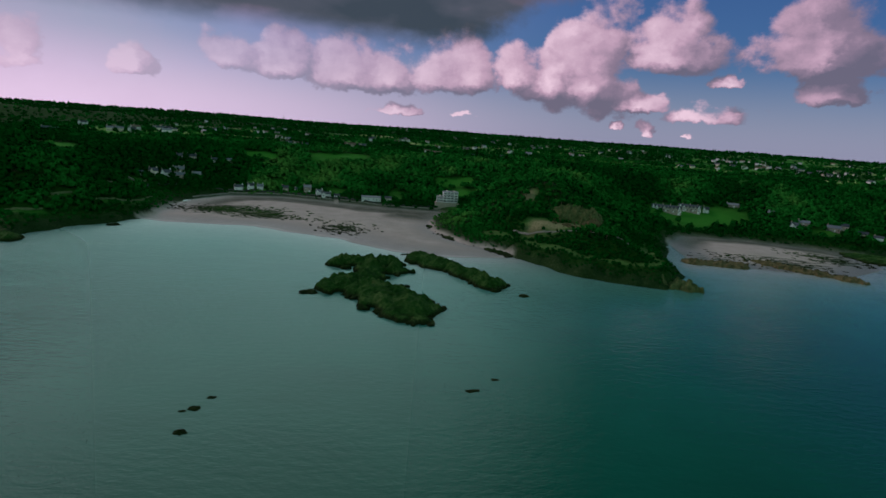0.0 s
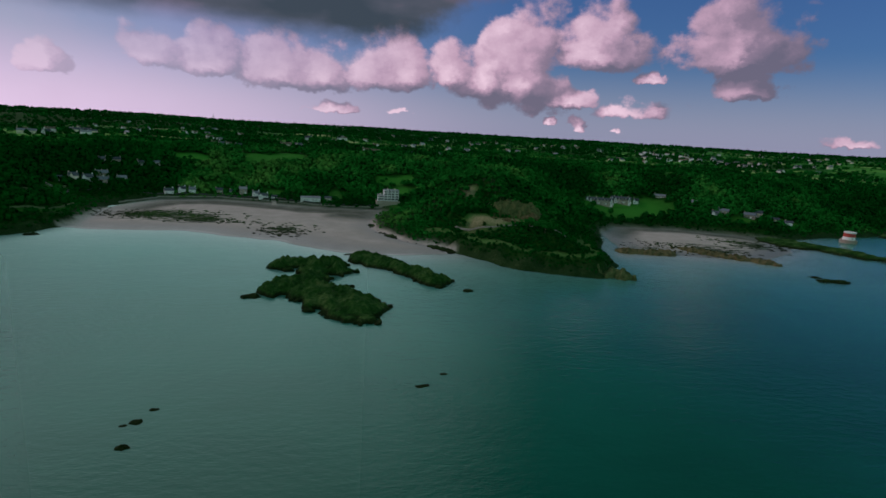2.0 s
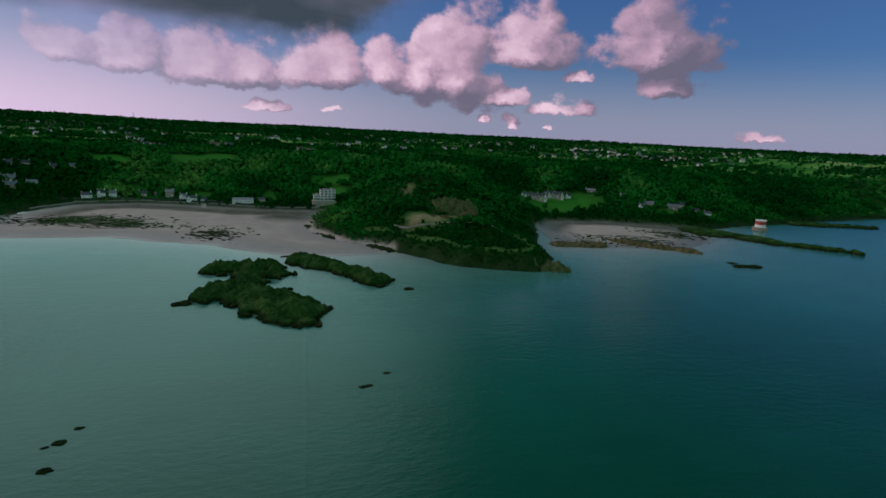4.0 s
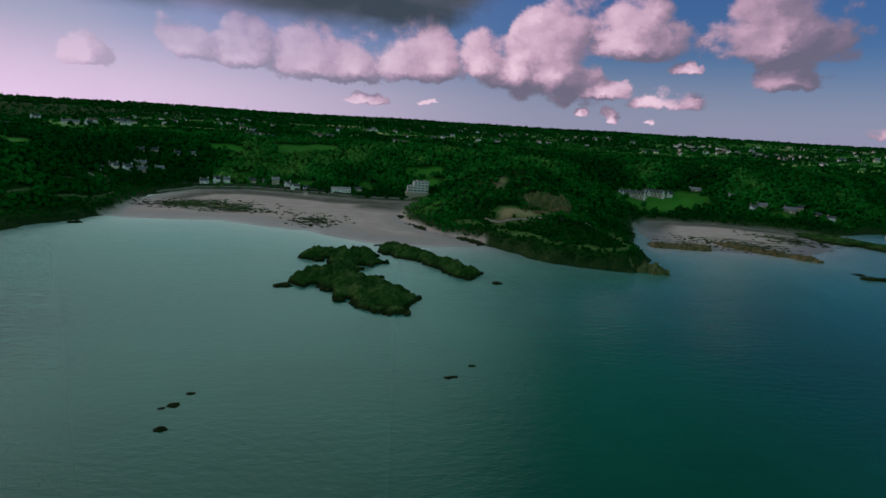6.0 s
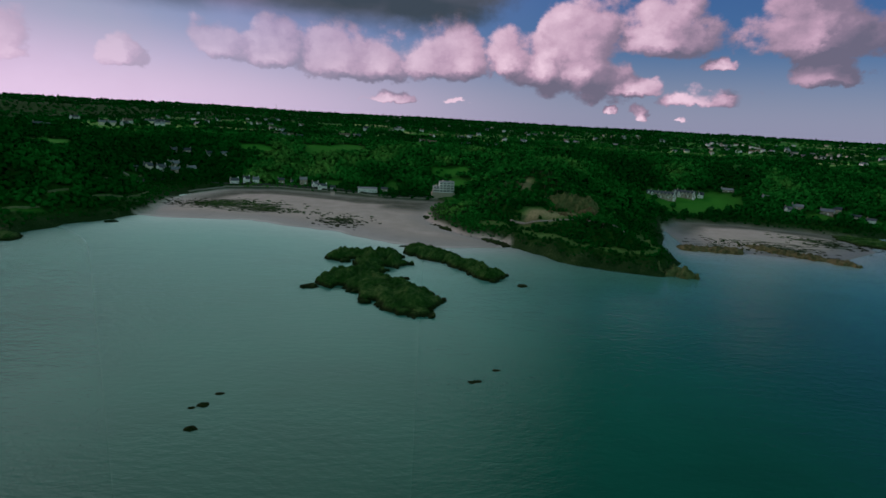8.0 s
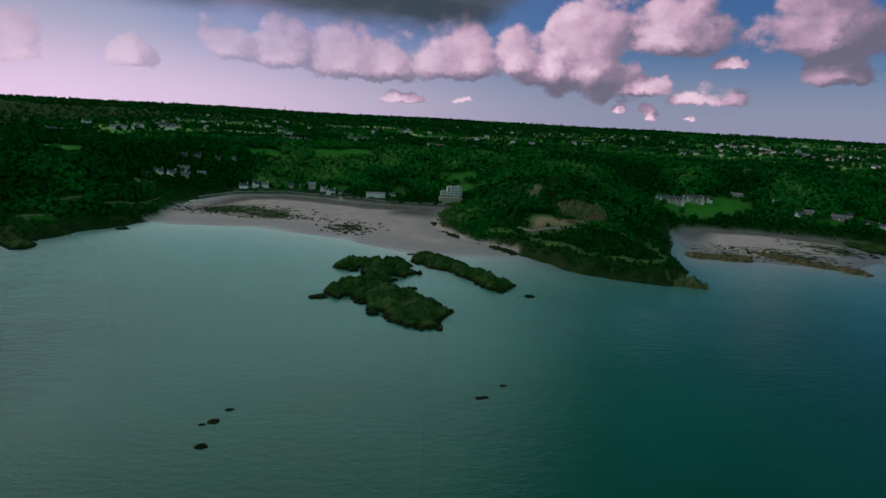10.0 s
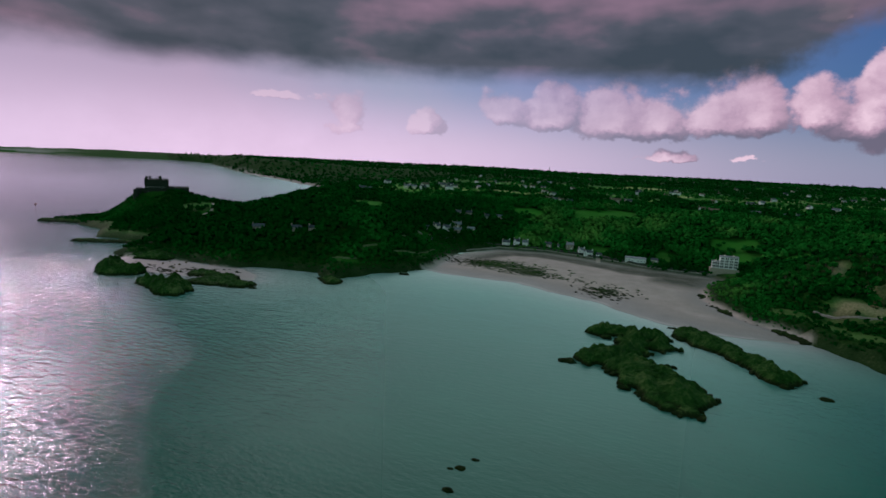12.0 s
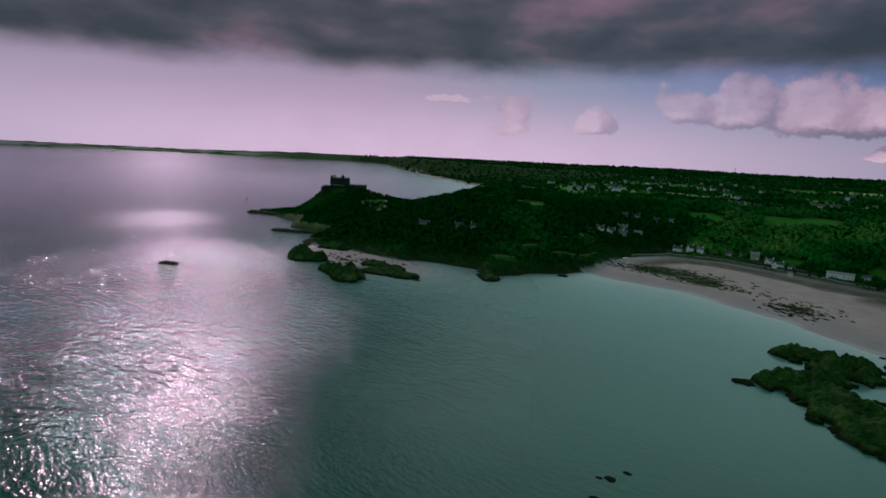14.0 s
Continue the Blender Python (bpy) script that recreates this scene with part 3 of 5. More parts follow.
def wooded(x, y, s, h):
    r = np.hypot(x, y)
    band = smooth(0, 5, s) * smooth(235, 130, s + 80 * (fbm(x, y, 120, 3, 12) - 0.5))
    copse = smooth(0.60, 0.66, fbm(x, y, 240, 3, 13)) * smooth(150, 250, s)
    w = np.maximum(band, copse)
    wx, wy = (fbm(x, y, 16, 3, 91) - 0.5) * 22, (fbm(x, y, 16, 3, 92) - 0.5) * 22
    for cx, cy, cr in CLEARINGS:
        w = w * (1 - np.clip(1.6 * np.exp(-(((x + wx * min(1.0, cr / 14) - cx) ** 2 + (y + wy * min(1.0, cr / 14) - cy) ** 2) / cr ** 2) ** 2), 0, 1))
    for line in OPEN_BANKS:
        gap = 1.6 + 3.0 * (fbm(x, y, 9, 2, 15) - 0.5)
        w = w * smooth(gap, gap + 1.4, along(x, y, line)) * smooth(gap, gap + 1.4, along(x * 1.010, y * 1.010, line))
    w = w * (1 - 0.97 * shelf(x, y, s)) * (1 - smooth(6, 3, s + 3 * (fbm(x, y, 8, 2, 98) - 0.5)) * smooth(40, 60, x) * smooth(230, 215, x) * smooth(470, 440, y))
    w = w * (1 - 0.3 * smooth(0.5, 0.7, near(x, y, -765, 525, 90)))
    w = w * (1 - smooth(18, 13, s) * smooth(-780, -755, x) * smooth(-590, -615, x) * smooth(520, 470, y))
    low = 0.35 * smooth(-900, -1300, x) * smooth(260, 120, s) * smooth(2600, 2000, r)
    w = np.maximum(w, smooth(1900, 2600, r) * smooth(700, 450, s) * smooth(-500, -900, x))
    # the far ridge is all woods
    start = 1900 + 1300 * smooth(0, 28, np.degrees(np.arctan2(x, y)))
    w = np.maximum(w, smooth(0, 350, r - start + 500 * (fbm(x, y, 300, 3, 14) - 0.5)))
    # belts of trees between the fields
    w = np.maximum(w, 0.9 * smooth(0.58, 0.63, fbm(x, y * 1.6, 170, 3, 99)) * smooth(140, 200, s))
    w = w * (1 - meadow(x, y)[0])
    return np.clip(w * (1 - low), 0, 1) * (s > 1)


def sheet_mesh(name, X, Y, Z, attributes, mat):
    """A grid of points as one smooth mesh with float attributes."""
    nr, nc = X.shape
    co = np.stack([X, Y, Z], -1).reshape(-1, 3)
    i = np.arange((nr - 1) * (nc - 1))
    a = (i // (nc - 1)) * nc + i % (nc - 1)
    quads = np.stack([a, a + 1, a + 1 + nc, a + nc], -1)
    me = bpy.data.meshes.new(name)
    me.vertices.add(len(co))
    me.vertices.foreach_set("co", co.ravel())
    me.loops.add(quads.size)
    me.loops.foreach_set("vertex_index", quads.ravel().astype(np.int32))
    me.polygons.add(len(quads))
    me.polygons.foreach_set("loop_start", np.arange(0, quads.size, 4, dtype=np.int32))
    me.update(calc_edges=True)
    me.polygons.foreach_set("use_smooth", np.ones(len(quads), bool))
    for key, val in attributes.items():
        at = me.attributes.new(key, "FLOAT", "POINT")
        at.data.foreach_set("value", np.asarray(val, np.float32).ravel())
    me.materials.append(mat)
    ob = new(name, me)
    return ob


def build_ground():
    az = np.radians(np.arange(76, -104.01, -0.28))
    r = np.exp(np.arange(math.log(225), math.log(4900), 0.0068))
    R, A = np.meshgrid(r, az, indexing="ij")
    X, Y = R * np.sin(A), R * np.cos(A)
    s, b = shore_distance(X, Y), sand_distance(X, Y)
    Z = land_height(X, Y, s, b)
    wood = wooded(X, Y, s, Z)
    gz = np.hypot(np.gradient(Z, axis=0) / np.gradient(R, axis=0), np.gradient(Z, axis=1) / (R * np.gradient(A, axis=1)))
    rock = np.clip(smooth(14, 4, s) * smooth(-40, 0, s) + smooth(0.75, 1.1, gz) * (1 - wood), 0, 1)
    rock = np.maximum(rock, 0.8 * smooth(0.35, 0.7, near(X, Y, 118, 464, 8)))
    bay_shore = smooth(-3, 1.0, b) * smooth(6, 0, s)
    far_sand = smooth(-700, -1000, X) * smooth(-60, -30, s) * smooth(60, 10, s) * smooth(700, 1000, Y)
    sand = np.maximum(bay_shore, far_sand)
    rock = rock * (1 - sand)
    tone, edge = fields_at(X, Y)
    field = smooth(105, 150, s) * smooth(3, 6, edge) * (1 - wood)
    field = np.maximum(field, np.clip(sum(near(X, Y, *c) for c in ((296, 668, 40), (335, 672, 26), (20, 690, 14), (-640, 505, 20))), 0, 1) * (s > 12))
    tone = np.where((s < 150) & (np.hypot(X, Y) < 900), 0.18 + 0.2 * fbm(X, Y, 30, 3, 93), tone)
    open_, pale = meadow(X, Y)
    field, tone = np.maximum(field, open_), np.where(open_ > 0.3, pale, tone)
    bare = np.clip(sum(1.3 * near(X, Y, *c) for c in ((82, 528, 6), (81, 522, 4), (82, 458, 10), (96, 448, 9), (110, 450, 7), (99, 500, 5))), 0, 1) * (s > 8)
    weed = near(X, Y, -225, 540, 42) + 0.9 * near(X, Y, -172, 522, 28) + 0.95 * near(X, Y, -90, 485, 22) + 0.5 * near(X, Y, -50, 610, 30) + 0.95 * near(X, Y, 300, 470, 34) + 0.9 * near(X, Y, 370, 505, 40) + 0.7 * near(X, Y, 240, 470, 22)
    wet = smooth(1.6, 0.3, Z)
    shingle = smooth(-62, -44, s + 14 * (fbm(X, Y, 30, 3, 23) - 0.5)) * smooth(-330, -300, X) * smooth(30, 0, X) * smooth(540, 580, Y)
    shingle = np.maximum(shingle, smooth(-44, -20, s) * smooth(225, 245, X) * smooth(500, 530, Y))
    ledge = (0.3 + 0.7 * fbm(X, Y, 8, 3, 16)) * shelf(X, Y, s)
    flats = smooth(20, 12, s) * smooth(-2, 2, s) * smooth(-780, -755, X) * smooth(-590, -615, X) * smooth(520, 470, Y)
    bare = np.maximum(bare, np.maximum(0.32 * ledge, 0.32 * flats))
    ob = sheet_mesh("ground", X, Y, Z, dict(wood=wood, rock=rock, sand=sand, field=field, field_tone=tone, bare=bare, weed=weed, wet=wet, shingle=shingle, swash=smooth(70, 50, X) * smooth(-330, -300, X) * np.exp(-((Z - 0.10) / 0.07) ** 2) * smooth(0.25, 0.6, fbm(X, Y, 35, 3, 24))), GROUND)
    return tagged(ob, "wooded green coast with fields, rocky cliffs and sand beaches", "ground", kind="structure")


def build_sea():
    az = np.radians(np.arange(180, 540.01, 0.75))
    r = np.concatenate([[0.0, 0.5], np.exp(np.arange(math.log(8), math.log(4940), 0.02)), [4945]])
    R, A = np.meshgrid(r, az, indexing="ij")
    X, Y = R * np.sin(A), R * np.cos(A)
    s, b = shore_distance(X, Y), sand_distance(X, Y)
    # shallows of all the beaches and cliffs run into one another
    reach = [np.exp(np.minimum(inside_by(X, Y, sand), 0) / 190.0) for sand in (ANNE_SAND, NORTH_SAND, COVE_SAND)] + [0.55 * np.exp(np.minimum(s, 0) / 90.0), np.exp(np.minimum(b, 0) / 25.0)]
    shore = np.clip(sum(one ** 5 for one in reach) ** 0.2, 0, 1)
    # the outermost water is lifted by what the earth's curve would hide, so that it meets the sky
    Z = 42 * smooth(3000, 4940, R)
    az_deg = np.degrees(np.arctan2(X, Y))
    # ripples die out towards the lee of the land and in slicks; a cat's-paw lies off the castle
    paw = np.clip(1.5 * np.exp(-((az_deg + 73) / 6.5) ** 2 - ((R - 840) / 110) ** 2) * (0.5 + fbm(X, Y, 60, 3, 95)), 0, 1)
    chop = (0.40 + 0.60 * smooth(800, 480, R)) * (0.80 + 0.20 * smooth(150, 320, R)) * (1 - 0.6 * smooth(-64, -25, az_deg)) * (1 - 0.9 * np.clip(1.6 * near(X, Y, -1500, 1400, 850), 0, 1))
    gloss = 0.075 + 0.06 * smooth(420, 700, R) + 0.22 * smooth(-66, -26, az_deg) * smooth(20, -8, az_deg) + 0.06 * smooth(-8, 20, az_deg) + 0.06 * paw
    ob = sheet_mesh("water", X, Y, Z, dict(shore=shore, gloss=gloss, chop=chop, bay_tint=smooth(-74, -22, az_deg), crest=smooth(180, 330, R) * smooth(900, 450, R) * smooth(-34, -60, az_deg)), WATER)
    ob.data.normals_split_custom_set_from_vertices([(0.0, 0.0, 1.0)] * len(ob.data.vertices))
    return tagged(ob, "teal green sea with light chop and a sun glint", "sea", kind="structure")


ground = build_ground()
water = build_sea()


def build_far_shore():
    """The low coast that closes the long bay, on the sea's horizon."""
    az = np.radians(np.arange(-45, -90.01, -0.1))
    k = np.linspace(0, 1, 9)
    K, A = np.meshgrid(k, az, indexing="ij")
    deg = np.degrees(A)
    front = 4560 + 200 * smooth(-58, -70, deg) + 90 * (fbm(deg * 40, deg * 0, 60, 4, 71) - 0.5)
    R = front + (4935 - front) * K
    X, Y = R * np.sin(A), R * np.cos(A)
    crest = 25 + smooth(-46, -51, deg) * 67 - 20 * smooth(-58, -72, deg) + 9 * (fbm(deg * 40, deg * 0, 25, 4, 72) - 0.5)
    Z = 25 + (crest - 25) * smooth(0, 1.0, K)
    one = np.zeros(X.shape)
    ob = sheet_mesh("backdrop", X, Y, Z, dict(wood=0.5 * smooth(-67, -60, deg), rock=0.6 * smooth(0.25, 0.0, K), sand=np.maximum(0.5 * smooth(0.12, 0.0, K), smooth(-60, -66, deg) * smooth(0.45, 0.6, fbm(deg * 5, K * 160, 12, 3, 74))), field=one, field_tone=one, bare=one, weed=one, wet=one, shingle=one, swash=one), GROUND)
    ob.data.flip_normals()
    return tagged(ob, "low dark far shore with reefs on the horizon", "far shore", kind="structure")


far_shore = build_far_shore()


def ground_z(x, y):
    return float(land_height(np.array([x]), np.array([y]))[0])


# ---- things ----
def part(name, bm, mat, parent=None, label=""):
    """Links a bmesh as one mesh object, under a thing or part if given."""
    me = bpy.data.meshes.new(name)
    bm.to_mesh(me)
    bm.free()
    for one in (mat if isinstance(mat, (list, tuple)) else [mat]):
        me.materials.append(one)
    ob = new(name, me)
    if parent is not None:
        ob.parent = parent
    if label:
        ob["label"] = label
    return ob


def box(bm, x0, x1, y0, y1, z0, z1, m=None):
    v = [bm.verts.new(Vector(p) if m is None else m @ Vector(p)) for p in
         ((x0, y0, z0), (x1, y0, z0), (x1, y1, z0), (x0, y1, z0), (x0, y0, z1), (x1, y0, z1), (x1, y1, z1), (x0, y1, z1))]
    for f in ((0, 3, 2, 1), (4, 5, 6, 7), (0, 1, 5, 4), (1, 2, 6, 5), (2, 3, 7, 6), (3, 0, 4, 7)):
        bm.faces.new([v[i] for i in f])
    return v


# rocks: a low heap along one or more spines, rough on top, running down under the water
def rock(name, spines, height, label, mat=None, cell=1.2, seed=0, kind_word="rock", lift=0.0):
    pts = [p for a, b, w in spines for p in (a, b)]
    wmax = max(w for _, _, w in spines)
    cx, cy = sum(p[0] for p in pts) / len(pts), sum(p[1] for p in pts) / len(pts)
    x = np.arange(min(p[0] for p in pts) - wmax * 1.7, max(p[0] for p in pts) + wmax * 1.7, cell)
    y = np.arange(min(p[1] for p in pts) - wmax * 1.7, max(p[1] for p in pts) + wmax * 1.7, cell)
    X, Y = np.meshgrid(x, y, indexing="xy")
    X = X + (fbm(X, Y, cell * 3, 1, 41 + seed) - 0.5) * cell
    Y = Y + (fbm(X, Y, cell * 3, 1, 43 + seed) - 0.5) * cell
    jx = X + (fbm(X, Y, wmax * 1.1, 4, 31 + seed) - 0.5) * wmax * 1.15
    jy = Y + (fbm(X, Y, wmax * 1.1, 4, 37 + seed) - 0.5) * wmax * 1.15
    jx = jx + (fbm(X, Y, wmax * 0.32, 2, 71 + seed) - 0.5) * wmax * 0.5
    jy = jy + (fbm(X, Y, wmax * 0.32, 2, 73 + seed) - 0.5) * wmax * 0.5
    k = np.full(X.shape, -9.0)
    for (ax, ay), (bx, by), w in spines:
        ex, ey = bx - ax, by - ay
        L = ex * ex + ey * ey + 1e-6
        t = np.clip(((jx - ax) * ex + (jy - ay) * ey) / L, 0, 1)
        k = np.maximum(k, 1 - np.hypot(jx - ax - t * ex, jy - ay - t * ey) / w)
    dome = np.sign(k) * np.abs(k) ** 0.6
    crag = np.abs(fbm(X, Y, wmax * 0.6, 4, 51 + seed) - 0.5) * 2
    mid = fbm(X, Y, wmax * 0.22, 3, 57 + seed) - 0.5
    Z = height * np.where(k > 0, dome * (0.62 + 0.75 * crag + (0.25 if mat is CRAG else 0.5) * mid) + 0.10 * np.minimum(1, k * 9), k * 1.6) + (fbm(X, Y, cell * 2.2, 2, 61 + seed) - 0.5) * min(1.6, height * 0.35) * (k > 0)
    keep = k > -0.55
    nr, nc = X.shape
    idx = -np.ones(X.shape, int)
    full = keep[:-1, :-1] & keep[1:, :-1] & keep[:-1, 1:] & keep[1:, 1:]
    used = np.zeros(X.shape, bool)
    used[:-1, :-1] |= full; used[1:, :-1] |= full; used[:-1, 1:] |= full; used[1:, 1:] |= full
    idx[used] = np.arange(used.sum())
    co = np.stack([X[used] - cx, Y[used] - cy, np.maximum(Z[used], -2.5)], -1)
    faces = np.stack([idx[:-1, :-1][full], idx[:-1, 1:][full], idx[1:, 1:][full], idx[1:, :-1][full]], -1)
    me = bpy.data.meshes.new(name)
    me.from_pydata(co.tolist(), [], faces.tolist())
    me.materials.append(mat or ROCK)
    ob = new(name, me)
    ob.location = (cx, cy, lift)
    return tagged(ob, label, kind_word)


rock("rock_islet", [((-38, 303), (-16, 269), 17), ((-62, 304), (-44, 311), 10.5), ((-61, 361), (-38, 367), 9.5), ((-40, 318), (-42, 358), 8.5), ((-28, 346), (-25, 345), 6)], 8.0,
     "large dark weed-covered rock islet rising from the bay", cell=0.9, seed=1, kind_word="islet")
rock("rock_islet", [((-12, 386), (5, 367), 13), ((5, 367), (35, 331), 9)], 6.5, "long narrow dark rock islet off the beach", cell=0.9, seed=2, kind_word="islet")


def fringe(islet, n, seed, low=0.7, high=2.4):
    """Broken blocks along the waterline of a rock, each a part of it."""
    rr = random.Random(seed)
    edge = [v.co for v in islet.data.vertices if -0.3 < v.co.z < 0.9]
    for _ in range(n):
        p, size = rr.choice(edge), rr.uniform(low, high)
        bm = bmesh.new()
        bmesh.ops.create_icosphere(bm, subdivisions=1, radius=1.0)
        for v in bm.verts:
            v.co = Vector((v.co.x * 1.4, v.co.y, v.co.z * 0.9)) * rr.uniform(0.65, 1.25)
        block = part("block", bm, ROCK, islet)
        block.matrix_basis = pose(p.x * 1.01, p.y * 1.01, 0.1 * size, rr.uniform(-20, 20), rr.uniform(-20, 20), rr.uniform(0, 360)) @ Matrix.Diagonal((size, size, size, 1))


for islet, n in [(o, 46 if k == 0 else 30) for k, o in enumerate(o for o in scene.objects if o.name.startswith("rock_islet"))]:
    fringe(islet, n, n)
for n, (px, py, w, h) in enumerate([(-71, 291, 3.6, 1.8), (-66, 297, 1.2, 0.6), (52, 314, 2.6, 1.2), (-74, 160, 1.4, 0.7), (-77, 158, 0.8, 0.4), (-72, 168, 1.0, 0.4), (-72, 146, 1.3, 0.7),
                                    (-329, 303, 2.4, 1.2), (338, 379, 3.0, 1.0), (-27, 402, 2.2, 0.8), (-268, 433, 4.0, 1.4), (-62, 372, 2.0, 0.9)]):
    rock("rock", [((px - w * .5, py), (px + w * .5, py + w * .2), w)], h, "small dark rock just breaking the sea surface", cell=max(0.3, w / 6), seed=10 + n)
rock("rock", [((15, 186), (18, 187), 1.3)], 0.3, "low dark weed-covered rock awash in the sea", cell=0.5, seed=31)
rock("rock", [((25, 197), (26.5, 197.5), 0.9)], 0.25, "low dark weed-covered rock awash in the sea", cell=0.4, seed=32)
rock("rock", [((335, 367), (350, 366), 5)], 2.2, "dark flat rock standing out of the blue sea", cell=0.8, seed=33)
rock("rock", [((-500, 160), (-489, 163), 4)], 2.2, "jagged dark rock alone in the sun glint", cell=0.7, seed=34)
rock("rock", [((-466, 267), (-484, 286), 10), ((-460, 265), (-443, 277), 8)], 10, "steep dark rock with scrub on its top at the cove", seed=35)
rock("rock", [((-398, 262), (-362, 256), 9), ((-384, 274), (-360, 260), 10)], 9, "dark jagged rock at the mouth of the cove", seed=36)
rock("reef", [((-378, 298), (-346, 305), 13), ((-404, 314), (-365, 312), 9)], 4.5, "flat weedy reef beside the cove sand", seed=37, kind_word="reef")
rock("reef", [((-640, 346), (-595, 376), 11)], 3.0, "low rocky reef under the castle hill", seed=38, kind_word="reef")
rock("reef", [((-846, 408), (-795, 432), 13)], 4.0, "low dark reef running out from the castle hill", cell=1.6, seed=39, kind_word="reef")
rock("rock", [((-524, 331), (-488, 336), 14)], 9, "dark square-ended cliff rock by the cove", cell=1.5, seed=40)
rock("rock", [((-305, 366), (-296, 360), 9)], 5, "dark rock point below the wooded cliff", seed=41)
rock("reef", [((212, 452), (252, 447), 9)], 4.0, "brown weedy reef on the pale shore", PALE_ROCK, seed=42, kind_word="reef")
rock("reef", [((282, 466), (300, 448), 9), ((300, 448), (334, 419), 6)], 4.0, "brown weedy reef running into the sea", PALE_ROCK, seed=43, kind_word="reef")
rock("reef", [((420, 530), (455, 490), 22), ((455, 490), (480, 445), 13), ((480, 445), (506, 416), 6)], 5.0, "long dark rock spit below the round tower", cell=1.5, seed=44, kind_word="reef")
rock("reef", [((620, 600), (680, 588), 13), ((680, 588), (730, 578), 7)], 4.0, "far dark rock spit in the blue sea", cell=1.6, seed=45, kind_word="reef")
rock("rock", [((164, 361), (168, 358), 8.5)], 7.5, "olive craggy rock knob at the headland's tip", CRAG, cell=0.7, seed=46)
rock("rock", [((147, 369), (153, 366), 8.5)], 8.5, "rounded olive rock knob near the headland's tip", CRAG, cell=0.7, seed=47)


rock("reef", [((-10, 532), (9, 484), 9), ((9, 484), (36, 450), 9), ((36, 450), (54, 428), 8)], 2.4, "flat dark weedy rocks at the headland's foot beside the sand", cell=0.9, seed=48, kind_word="reef")


def weed_rocks(name, label, cx, cy, sx, sy, n, seed, turn):
    """Very many low weed-covered rocks lying in streaks on the sand."""
    rr = np.random.default_rng(seed)
    bm = bmesh.new()
    bmesh.ops.create_icosphere(bm, subdivisions=1, radius=1.0)
    base = np.array([v.co[:] for v in bm.verts])
    tri = np.array([[v.index for v in f.verts] for f in bm.faces])
    bm.free()
    row = rr.normal(0, 1, n)
    px, py = rr.normal(0, 1, n) * sx, np.round(row * 3) / 3 * sy + rr.normal(0, 0.06, n) * sy
    c, s_ = math.cos(radians(turn)), math.sin(radians(turn))
    x, y = cx + px * c - py * s_, cy + px * s_ + py * c
    size = np.stack([rr.uniform(0.9, 3.2, n), rr.uniform(0.5, 1.5, n), rr.uniform(0.3, 0.8, n)], -1)
    v = base[None] * size[:, None, :] * rr.uniform(0.7, 1.3, (n, len(base), 1))
    v = np.stack([v[..., 0] * c - v[..., 1] * s_, v[..., 0] * s_ + v[..., 1] * c, v[..., 2]], -1)
    z = land_height(x, y)
    v += np.stack([x, y, z], -1)[:, None, :]
    me = bpy.data.meshes.new(name)
    me.from_pydata(v.reshape(-1, 3).tolist(), [], (tri[None] + len(base) * np.arange(n)[:, None, None]).reshape(-1, 3).tolist())
    me.materials.append(ROCK)
    return tagged(new(name, me), label, "rocks", kind="stuff")


weed_rocks("beach_rocks", "dark weed-covered low rocks in streaks on the sand", -222, 538, 34, 12, 420, 3, 2)
weed_rocks("beach_rocks", "dark weed-covered low rocks in streaks on the sand", -165, 520, 26, 7, 120, 4, -6)
weed_rocks("beach_rocks", "dark weed-covered rocks on the middle of the beach", -89, 485, 12, 13, 170, 5, -30)
weed_rocks("shore_rocks", "brown weed-covered rocks scattered on the pale shore", 290, 470, 30, 12, 150, 6, -20)
weed_rocks("shore_rocks", "brown weed-covered rocks by the north shore", 375, 500, 26, 14, 120, 7, -30)
weed_rocks("cove_rocks", "dark weed-covered rocks in the cove", -430, 305, 26, 9, 120, 8, 20)

rock("crag", [((104, 474), (130, 466), 9), ((112, 484), (132, 476), 10), ((106, 494), (126, 490), 10)], 13, "tall mossy olive rock face of the old headland quarry", CRAG, cell=0.8, seed=61, kind_word="crag", lift=ground_z(114, 474) - 3.5)
rock("crag", [((122, 462), (130, 458), 5)], 9, "pale broken rock heap in the headland quarry", PALE_ROCK, cell=0.6, seed=62, kind_word="crag", lift=ground_z(126, 460) - 1.5)


